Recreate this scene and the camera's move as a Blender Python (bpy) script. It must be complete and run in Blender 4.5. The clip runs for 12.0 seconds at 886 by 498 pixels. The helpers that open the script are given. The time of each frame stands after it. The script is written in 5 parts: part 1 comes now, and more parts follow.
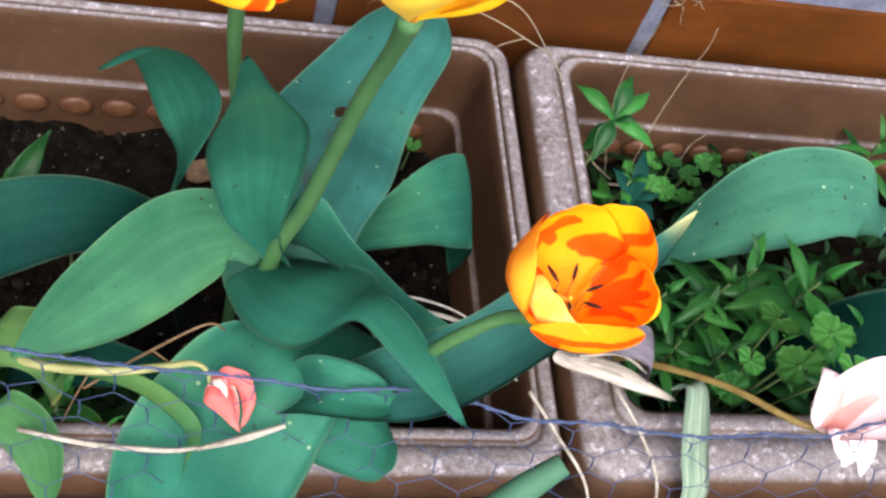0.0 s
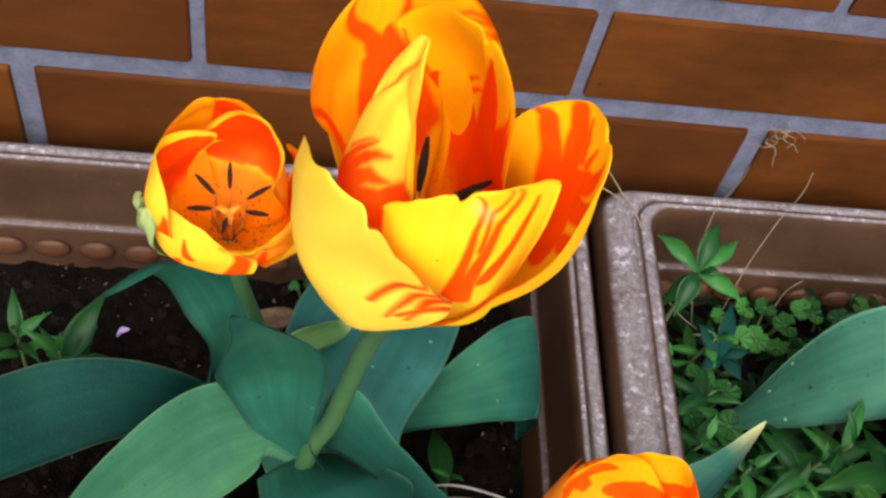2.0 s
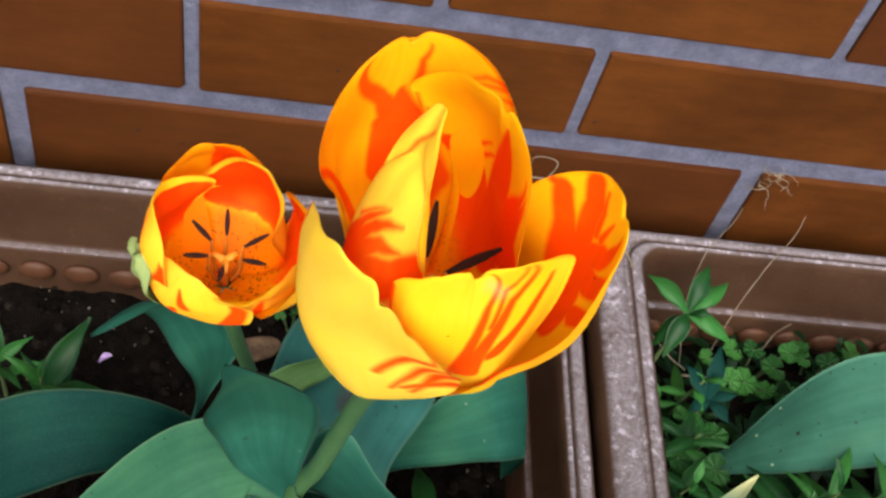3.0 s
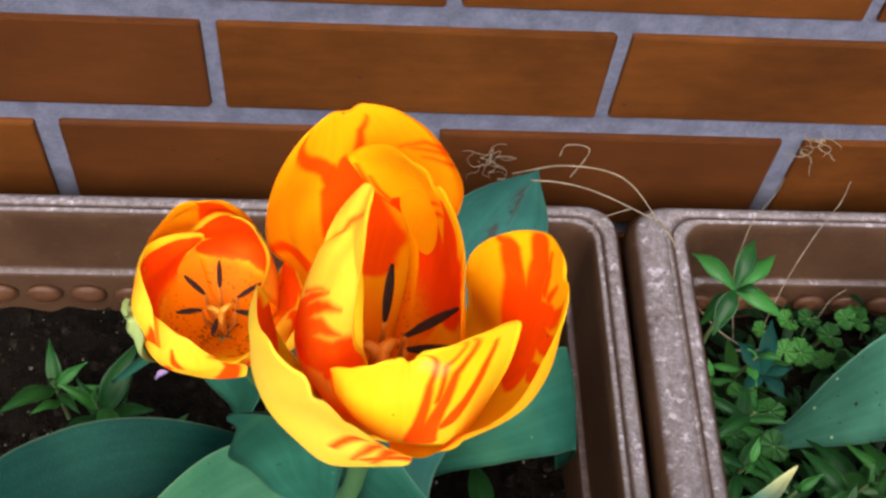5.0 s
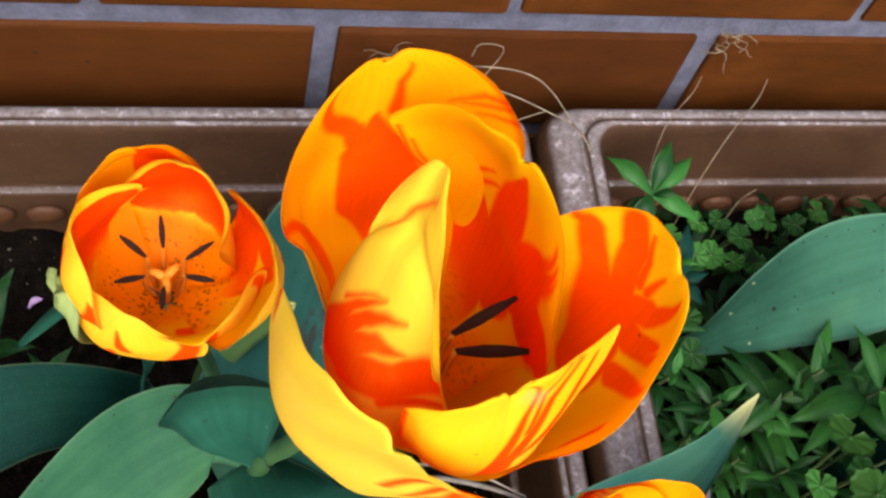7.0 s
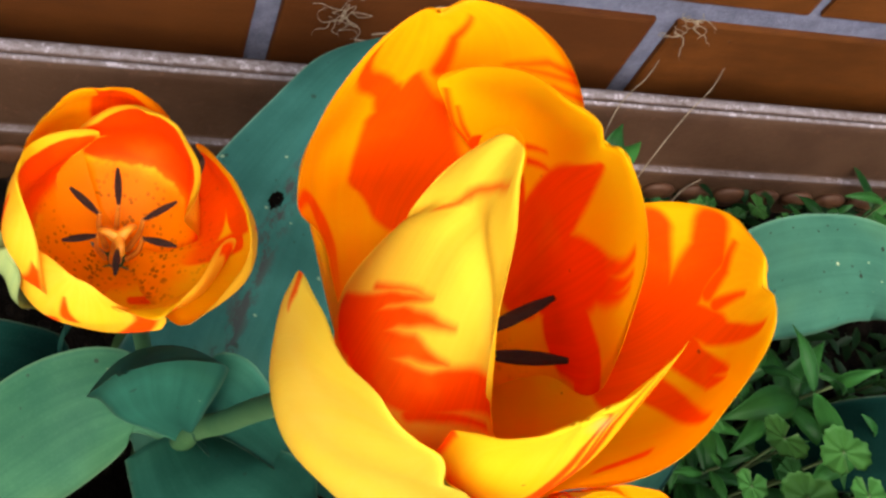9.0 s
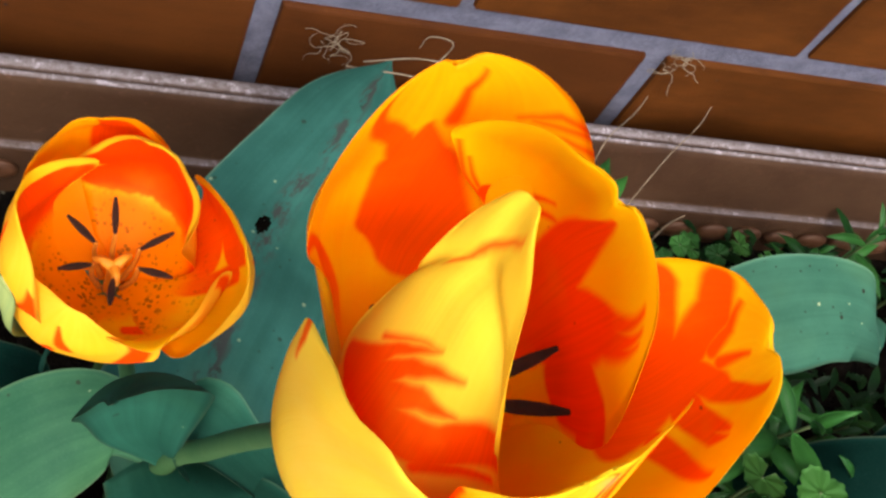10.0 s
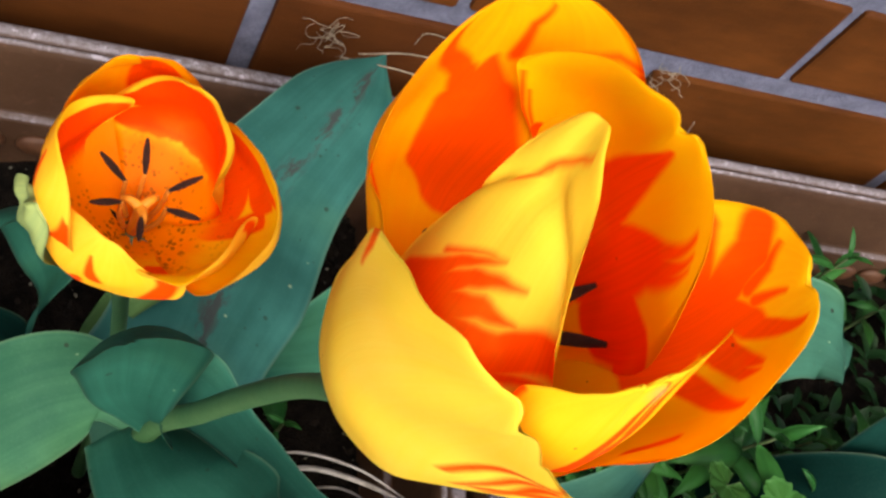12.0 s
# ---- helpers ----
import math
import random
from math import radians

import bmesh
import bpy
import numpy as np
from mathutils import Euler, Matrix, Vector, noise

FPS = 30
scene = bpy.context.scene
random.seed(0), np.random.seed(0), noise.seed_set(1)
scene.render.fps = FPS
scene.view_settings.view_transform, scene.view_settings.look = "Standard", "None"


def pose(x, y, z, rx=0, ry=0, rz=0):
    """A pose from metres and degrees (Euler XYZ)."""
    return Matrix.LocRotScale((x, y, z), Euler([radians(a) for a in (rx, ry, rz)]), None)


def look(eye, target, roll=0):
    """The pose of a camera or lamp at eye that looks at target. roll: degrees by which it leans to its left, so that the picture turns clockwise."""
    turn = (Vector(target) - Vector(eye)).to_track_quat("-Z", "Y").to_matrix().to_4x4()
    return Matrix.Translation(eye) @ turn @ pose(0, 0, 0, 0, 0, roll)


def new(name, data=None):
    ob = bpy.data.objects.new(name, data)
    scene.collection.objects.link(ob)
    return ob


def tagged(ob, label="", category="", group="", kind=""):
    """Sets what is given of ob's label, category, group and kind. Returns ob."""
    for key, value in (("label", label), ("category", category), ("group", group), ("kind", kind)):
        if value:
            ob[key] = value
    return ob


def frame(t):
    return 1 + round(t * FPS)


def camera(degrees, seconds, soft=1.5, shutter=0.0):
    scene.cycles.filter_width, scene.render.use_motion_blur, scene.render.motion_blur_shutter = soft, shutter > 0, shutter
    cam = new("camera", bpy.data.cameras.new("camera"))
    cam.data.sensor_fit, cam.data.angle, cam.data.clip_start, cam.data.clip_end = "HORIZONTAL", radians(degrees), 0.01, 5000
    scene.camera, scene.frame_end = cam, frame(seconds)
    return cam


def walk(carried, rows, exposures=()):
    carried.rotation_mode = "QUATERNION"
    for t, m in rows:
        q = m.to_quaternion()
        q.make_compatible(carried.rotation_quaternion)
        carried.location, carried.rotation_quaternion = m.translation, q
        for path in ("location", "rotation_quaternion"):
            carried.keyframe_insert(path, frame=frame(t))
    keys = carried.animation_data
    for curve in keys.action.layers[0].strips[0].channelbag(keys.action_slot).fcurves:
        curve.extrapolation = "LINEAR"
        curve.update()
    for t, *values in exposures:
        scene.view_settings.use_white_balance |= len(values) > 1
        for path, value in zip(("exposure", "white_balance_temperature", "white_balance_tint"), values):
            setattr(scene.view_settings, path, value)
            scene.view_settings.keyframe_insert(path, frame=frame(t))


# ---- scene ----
cam = camera(41.0, 12.0, soft=2.6)
PATH = [
    (0, (-0.3697, -0.6105, 0.8804), (-0.2253, -0.3025, 0.3861), 24.23),
    (0.5, (-0.3231, -0.5873, 0.8580), (-0.2125, -0.2820, 0.3534), 19.93),
    (1, (-0.3088, -0.5544, 0.8562), (-0.2103, -0.2450, 0.3516), 17.17),
    (1.5, (-0.3166, -0.5263, 0.8685), (-0.2317, -0.2022, 0.3707), 16.00),
    (2, (-0.3220, -0.5263, 0.8940), (-0.2440, -0.1930, 0.4012), 14.91),
    (2.5, (-0.3273, -0.5249, 0.8991), (-0.2453, -0.1864, 0.4105), 15.91),
    (3, (-0.3286, -0.5120, 0.8938), (-0.2416, -0.1717, 0.4073), 17.50),
    (3.2, (-0.3210, -0.5074, 0.8888), (-0.2425, -0.1711, 0.3981), 16.52),
    (4.8, (-0.2931, -0.4860, 0.9022), (-0.2493, -0.1599, 0.4004), 8.57),
    (5, (-0.2991, -0.4920, 0.9108), (-0.2528, -0.1673, 0.4084), 7.90),
    (5.5, (-0.3159, -0.4975, 0.8965), (-0.2191, -0.1888, 0.3912), 10.60),
    (6, (-0.3214, -0.4747, 0.8934), (-0.2171, -0.1818, 0.3802), 12.09),
    (6.5, (-0.3173, -0.4564, 0.8726), (-0.2040, -0.1797, 0.3524), 16.27),
    (6.7, (-0.3269, -0.4478, 0.8705), (-0.2095, -0.1757, 0.3488), 18.53),
    (8.3, (-0.3464, -0.4339, 0.8462), (-0.1857, -0.1832, 0.3253), 29.59),
    (8.5, (-0.3476, -0.4296, 0.8437), (-0.1830, -0.1808, 0.3231), 30.78),
    (9, (-0.3502, -0.4231, 0.8369), (-0.1764, -0.1771, 0.3179), 33.88),
    (9.5, (-0.3495, -0.4247, 0.8344), (-0.1775, -0.1778, 0.3153), 34.21),
    (10, (-0.3552, -0.4189, 0.8375), (-0.1710, -0.1638, 0.3266), 36.20),
    (10.5, (-0.3605, -0.4193, 0.8334), (-0.1697, -0.1650, 0.3245), 38.56),
    (11, (-0.3628, -0.4203, 0.8296), (-0.1629, -0.1652, 0.3247), 40.74),
    (11.5, (-0.3691, -0.4254, 0.8293), (-0.1647, -0.1706, 0.3260), 41.89),
    (12, (-0.3711, -0.4356, 0.8324), (-0.1675, -0.1722, 0.3332), 41.09),
]
EXPOSURES = [(0.0, 2.06, 6400, 10), (0.8, 2.06, 6400, 10), (1.5, 2.10, 6450, 10), (2.1, 1.54, 6550, 11), (5.0, 1.62, 6650, 12), (6.5, 1.57, 6750, 12), (8.5, 1.53, 6850, 13), (12.0, 1.50, 6850, 13)]
walk(cam, [(t, look(eye, target, roll)) for t, eye, target, roll in PATH], EXPOSURES)

# ---- light: soft light of a bright, hazy sky in front of the house wall ----
SUN_ELEVATION, SUN_ROTATION = radians(50), radians(183)
world = bpy.data.worlds.new("sky")
scene.world = world
world.use_nodes = True
wn = world.node_tree.nodes
sky = wn.new("ShaderNodeTexSky")
sky.sky_type, sky.sun_disc = "NISHITA", False
sky.air_density, sky.dust_density = 0.8, 3.0
sky.sun_elevation, sky.sun_rotation = SUN_ELEVATION, SUN_ROTATION
wn["Background"].inputs["Strength"].default_value = 0.15
world.node_tree.links.new(sky.outputs["Color"], wn["Background"].inputs["Color"])
sun_data = bpy.data.lights.new("sun", "SUN")
sun_data.energy, sun_data.angle, sun_data.color = 1.35, radians(70), (1.0, 0.95, 0.87)
sun = new("sun", sun_data)
sun_dir = Vector((math.sin(SUN_ROTATION) * math.cos(SUN_ELEVATION), math.cos(SUN_ROTATION) * math.cos(SUN_ELEVATION), math.sin(SUN_ELEVATION)))
sun.matrix_world = look(sun_dir * 10, (0, 0, 0))

# ---- small mesh tools ----


def catmull(points, n):
    """n points on a smooth curve through the given ones."""
    p = np.array(points, float)
    if len(p) == 2:
        return p[0] + (p[1] - p[0]) * np.linspace(0, 1, n)[:, None]
    p = np.vstack([2 * p[0] - p[1], p, 2 * p[-1] - p[-2]])
    out = []
    for x in np.linspace(0, len(p) - 3, n):
        i = min(int(x), len(p) - 4)
        t = x - i
        a, b, c, d = p[i:i + 4]
        out.append(0.5 * (2 * b + (c - a) * t + (2 * a - 5 * b + 4 * c - d) * t * t + (3 * b - a - 3 * c + d) * t ** 3))
    return np.array(out)


def catmull_at(points, where):
    """The smooth curve through the points at places from 0 to 1 along it."""
    p = np.vstack([2 * points[0] - points[1], points, 2 * points[-1] - points[-2]])
    x = np.asarray(where) * (len(points) - 1)
    i = np.minimum(x.astype(int), len(points) - 2)
    t = (x - i)[:, None]
    a, b, c, d = p[i], p[i + 1], p[i + 2], p[i + 3]
    return 0.5 * (2 * b + (c - a) * t + (2 * a - 5 * b + 4 * c - d) * t * t + (3 * b - a - 3 * c + d) * t ** 3)


def unit(v):
    return v / np.maximum(np.linalg.norm(v, axis=-1, keepdims=True), 1e-9)


def mesh_of(name, verts, faces, mats, slots=None, uvs=None, smooth=True):
    me = bpy.data.meshes.new(name)
    me.from_pydata([tuple(map(float, v)) for v in verts], [], faces)
    for m in mats:
        me.materials.append(m)
    if slots is not None:
        me.polygons.foreach_set("material_index", np.array(slots, np.int32))
    if uvs is not None:
        layer = me.uv_layers.new(name="uv")
        idx = np.zeros(len(me.loops), np.int32)
        me.loops.foreach_get("vertex_index", idx)
        layer.data.foreach_set("uv", np.array(uvs, np.float32)[idx].ravel())
    if smooth:
        me.polygons.foreach_set("use_smooth", np.ones(len(me.polygons), bool))
    me.update()
    return me


def piece(name, me, parent=None, label=""):
    ob = new(name, me)
    if parent is not None:
        ob.parent = parent
    return tagged(ob, label)


def part(name, bm, material, parent, label=""):
    me = bpy.data.meshes.new(name)
    bm.to_mesh(me)
    bm.free()
    me.materials.append(material)
    return piece(name, me, parent, label)


def thing(name, label, category, group="", kind="", at=(0, 0, 0)):
    ob = new(name)
    ob.empty_display_size = 0.02
    return tagged(ob, label, category, group, kind)


def shell(name, grid, thick, mats, parent, label="", inward=None, hole=None, along=None):
    """A thin closed sheet over a grid of points; the side towards `inward` takes the first material."""
    n, m, _ = grid.shape
    du = np.gradient(grid, axis=0)
    dv = np.gradient(grid, axis=1)
    nor = unit(np.cross(du, dv))
    if inward is not None and ((np.array(inward) - grid) * nor).sum(-1).mean() < 0:
        nor = -nor
    flip = (np.cross(du, dv) * nor).sum() < 0
    across, down = np.linspace(0, 1, m)[None, :], np.linspace(0, 1, n)[:, None]
    taper = np.minimum(1, 0.07 + 4 * np.minimum(np.minimum(across, 1 - across), 2 * (1 - down)))[:, :, None]
    half = nor * thick / 2 * taper
    verts = np.concatenate([(grid + half).reshape(-1, 3), (grid - half).reshape(-1, 3)])
    uv1 = np.stack(np.meshgrid(np.linspace(0, 1, n) if along is None else along, np.linspace(0, 1, m), indexing="ij")[::-1], -1).reshape(-1, 2)
    faces, slots = [], []
    k = n * m
    for i in range(n - 1):
        for j in range(m - 1):
            if hole and (((i + .5) / (n - 1) - hole[0]) / hole[2]) ** 2 + (((j + .5) / (m - 1) - hole[1]) / hole[3]) ** 2 < 1:
                continue
            q = [i * m + j, i * m + j + 1, (i + 1) * m + j + 1, (i + 1) * m + j]
            top, low = (q, [a + k for a in q[::-1]]) if flip else (q[::-1], [a + k for a in q])
            faces += [top[::-1], low[::-1]]
            slots += [0, len(mats) - 1]
    ring = [j for j in range(m)] + [i * m + m - 1 for i in range(1, n)] + [(n - 1) * m + j for j in range(m - 2, -1, -1)] + [i * m for i in range(n - 2, 0, -1)]
    for a, b in zip(ring, ring[1:] + ring[:1]):
        faces.append([a, b, b + k, a + k])
        slots.append(len(mats) - 1)
    return piece(name, mesh_of(name, verts, faces, mats, slots, np.vstack([uv1, uv1])), parent, label)


def tube_data(points, radii, sides=8, n=None):
    c = catmull(points, n or max(4, 5 * len(points)))
    r = np.interp(np.linspace(0, 1, len(c)), np.linspace(0, 1, len(np.atleast_1d(radii))), np.atleast_1d(radii))
    t = unit(np.gradient(c, axis=0))
    ref = np.array((0.31, 0.17, 0.93)) if abs(t[:, 2]).mean() < .8 else np.array((0.9, .3, .1))
    a = unit(np.cross(t, ref))
    b = np.cross(t, a)
    ang = np.linspace(0, 2 * np.pi, sides, endpoint=False)
    v = (c[:, None] + r[:, None, None] * (np.cos(ang)[None, :, None] * a[:, None] + np.sin(ang)[None, :, None] * b[:, None])).reshape(-1, 3)
    f = []
    for i in range(len(c) - 1):
        for j in range(sides):
            k = (j + 1) % sides
            f.append([i * sides + j, i * sides + k, (i + 1) * sides + k, (i + 1) * sides + j])
    f += [list(range(sides))[::-1], [(len(c) - 1) * sides + j for j in range(sides)]]
    return v, f


def tube(name, points, radii, mat, parent=None, label="", sides=8, n=None):
    v, f = tube_data(points, radii, sides, n)
    return piece(name, mesh_of(name, v, f, [mat]), parent, label)


def join_tubes(name, runs, mat, parent=None, label="", sides=5):
    verts, faces = [], []
    for pts, r in runs:
        v, f = tube_data(pts, r, sides)
        k = len(verts)
        verts += list(v)
        faces += [[a + k for a in q] for q in f]
    return piece(name, mesh_of(name, verts, faces, [mat]), parent, label)


# ---- materials ----


class Nodes:
    def __init__(self, name):
        self.mat = bpy.data.materials.new(name)
        self.mat.use_nodes = True
        self.t = self.mat.node_tree
        self.bsdf = self.t.nodes["Principled BSDF"]
        self.out = self.t.nodes["Material Output"]

    def put(self, socket, value):
        if isinstance(value, bpy.types.NodeSocket):
            self.t.links.new(value, socket)
        else:
            socket.default_value = value

    def node(self, kind, **ins):
        n = self.t.nodes.new(kind)
        for k, v in ins.items():
            self.put(n.inputs[k.replace("_", " ")], v)
        return n

    def math(self, op, a, b=0.0, clamp=False):
        n = self.t.nodes.new("ShaderNodeMath")
        n.operation, n.use_clamp = op, clamp
        self.put(n.inputs[0], a)
        self.put(n.inputs[1], b)
        return n.outputs[0]

    def step(self, x, lo, hi):
        n = self.t.nodes.new("ShaderNodeMapRange")
        n.interpolation_type = "SMOOTHSTEP"
        self.put(n.inputs["Value"], x)
        self.put(n.inputs["From Min"], lo)
        self.put(n.inputs["From Max"], hi)
        return n.outputs["Result"]

    def mix(self, f, a, b, blend="MIX"):
        n = self.t.nodes.new("ShaderNodeMix")
        n.data_type, n.blend_type = "RGBA", blend
        self.put(n.inputs["Factor"], f)
        self.put(n.inputs[6], (*a, 1) if isinstance(a, tuple) else a)
        self.put(n.inputs[7], (*b, 1) if isinstance(b, tuple) else b)
        return n.outputs[2]

    def coords(self, kind="Object"):
        return self.t.nodes.new("ShaderNodeTexCoord").outputs[kind]

    def scaled(self, vec, s):
        n = self.t.nodes.new("ShaderNodeMapping")
        self.t.links.new(vec, n.inputs["Vector"])
        n.inputs["Scale"].default_value = s if isinstance(s, tuple) else (s, s, s)
        return n.outputs[0]

    def noise(self, vec, scale, detail=4.0, rough=0.6):
        n = self.t.nodes.new("ShaderNodeTexNoise")
        self.t.links.new(vec, n.inputs["Vector"])
        n.inputs["Scale"].default_value, n.inputs["Detail"].default_value, n.inputs["Roughness"].default_value = scale, detail, rough
        return n.outputs["Fac"]

    def cells(self, vec, scale):
        n = self.t.nodes.new("ShaderNodeTexVoronoi")
        self.t.links.new(vec, n.inputs["Vector"])
        n.inputs["Scale"].default_value = scale
        return n.outputs["Distance"]

    def random(self):
        return self.t.nodes.new("ShaderNodeObjectInfo").outputs["Random"]

    def bump(self, height, strength, distance=0.002):
        n = self.t.nodes.new("ShaderNodeBump")
        n.inputs["Strength"].default_value, n.inputs["Distance"].default_value = strength, distance
        self.t.links.new(height, n.inputs["Height"])
        self.t.links.new(n.outputs[0], self.bsdf.inputs["Normal"])

    def finish(self, color, rough=0.6, metal=0.0, spec=0.5, seep=0.0, seep_color=None):
        self.put(self.bsdf.inputs["Base Color"], (*color, 1) if isinstance(color, tuple) else color)
        self.put(self.bsdf.inputs["Roughness"], rough)
        self.bsdf.inputs["Metallic"].default_value = metal
        self.bsdf.inputs["Specular IOR Level"].default_value = spec
        if seep:
            tr = self.t.nodes.new("ShaderNodeBsdfTranslucent")
            c = seep_color or color
            self.put(tr.inputs["Color"], (*c, 1) if isinstance(c, tuple) else c)
            ms = self.t.nodes.new("ShaderNodeMixShader")
            ms.inputs[0].default_value = seep
            self.t.links.new(self.bsdf.outputs[0], ms.inputs[1])
            self.t.links.new(tr.outputs[0], ms.inputs[2])
            self.t.links.new(ms.outputs[0], self.out.inputs["Surface"])
        return self.mat


def mat_leaf(name, light, dark, edge=0.10, differ=0.0, marks=0.0, gloss=0.5, shine=0.09, vein=0.10, spots=0.0, tip=None):
    m = Nodes(name)
    uv = m.coords("UV")
    ob = m.coords("Object")
    long_veins = m.noise(m.scaled(uv, (46, 1.6, 1)), 1.0, 3, .5)
    wide = m.noise(m.scaled(uv, (9, 0.8, 1)), 1.0, 2, .5)
    patch = m.noise(ob, 22, 4, .55)
    f = m.math("ADD", m.math("MULTIPLY", long_veins, vein), m.math("ADD", m.math("MULTIPLY", wide, .42), m.math("MULTIPLY", patch, .72)))
    c = m.mix(m.step(f, .42, .98), dark, light)
    drift = m.noise(ob, 13, 2, .5)
    c = m.mix(m.math("MULTIPLY", m.step(drift, .50, .72), .45), c, (light[0] * 1.7, light[1] * 1.2, light[2] * .85))
    c = m.mix(m.math("MULTIPLY", m.step(drift, .48, .30), .5), c, tuple(x * .9 for x in dark))
    if differ:
        c = m.mix(m.math("MULTIPLY", m.step(m.random(), .45, .95), differ), c, tuple(x * 1.7 for x in light))
        c = m.mix(m.math("MULTIPLY", m.step(m.random(), .5, .05), differ), c, dark)
    if tip:
        sep = m.node("ShaderNodeSeparateXYZ")
        m.put(sep.inputs[0], uv)
        c = m.mix(m.math("MULTIPLY", m.step(m.math("ADD", sep.outputs[1], m.math("MULTIPLY", patch, .2)), .93, 1.08), .8), c, tip)
    sep = m.node("ShaderNodeSeparateXYZ")
    m.put(sep.inputs[0], uv)
    across = m.math("ABSOLUTE", m.math("SUBTRACT", sep.outputs[0], .5))
    c = m.mix(m.math("MULTIPLY", m.step(across, .47, .5), edge), c, (0.36, 0.42, 0.22))
    grain = m.noise(ob, 900, 2, .5)
    c = m.mix(m.math("MULTIPLY", m.step(grain, .5, .75), .03), c, (0.2, 0.36, 0.28))
    if spots:
        for scale, size, share, tint, amount in ((60, .095, .34, (0.02, 0.025, 0.015), .9), (85, .10, .20, (0.34, 0.42, 0.24), .75), (150, .12, .25, (0.02, 0.03, 0.02), .7)):
            n = m.t.nodes.new("ShaderNodeTexVoronoi")
            m.t.links.new(ob, n.inputs["Vector"])
            n.inputs["Scale"].default_value = scale
            pick = m.node("ShaderNodeSeparateXYZ")
            m.put(pick.inputs[0], n.outputs["Color"])
            d = m.math("ADD", n.outputs["Distance"], m.math("MULTIPLY", m.noise(ob, scale * 5, 2), .08))
            hit = m.math("MULTIPLY", m.step(d, size + .05, size + .02), m.math("LESS_THAN", pick.outputs[0], share * max(1, spots * 1.6)))
            c = m.mix(m.math("MULTIPLY", hit, min(1, amount * spots)), c, tint)
    if marks:
        run = m.noise(m.scaled(uv, (10, 16, 1)), 1.0, 5, .7)
        band = m.step(m.math("ABSOLUTE", m.math("SUBTRACT", m.math("ADD", sep.outputs[0], m.math("MULTIPLY", wide, .1)), .58)), .12, .02)
        c = m.mix(m.math("MULTIPLY", m.math("MULTIPLY", m.step(run, .47, .58), band), marks), c, (0.045, 0.04, 0.038))
    m.bump(m.math("ADD", m.math("MULTIPLY", long_veins, .25), m.math("MULTIPLY", patch, .8)), .22, .0014)
    return m.finish(c, m.math("ADD", m.math("MULTIPLY", patch, .2), gloss), 0, shine, .15, c)


YELLOW, PALE, RED, DEEP = (0.95, 0.58, 0.007), (0.95, 0.69, 0.035), (0.95, 0.088, 0.001), (0.95, 0.068, 0.001)


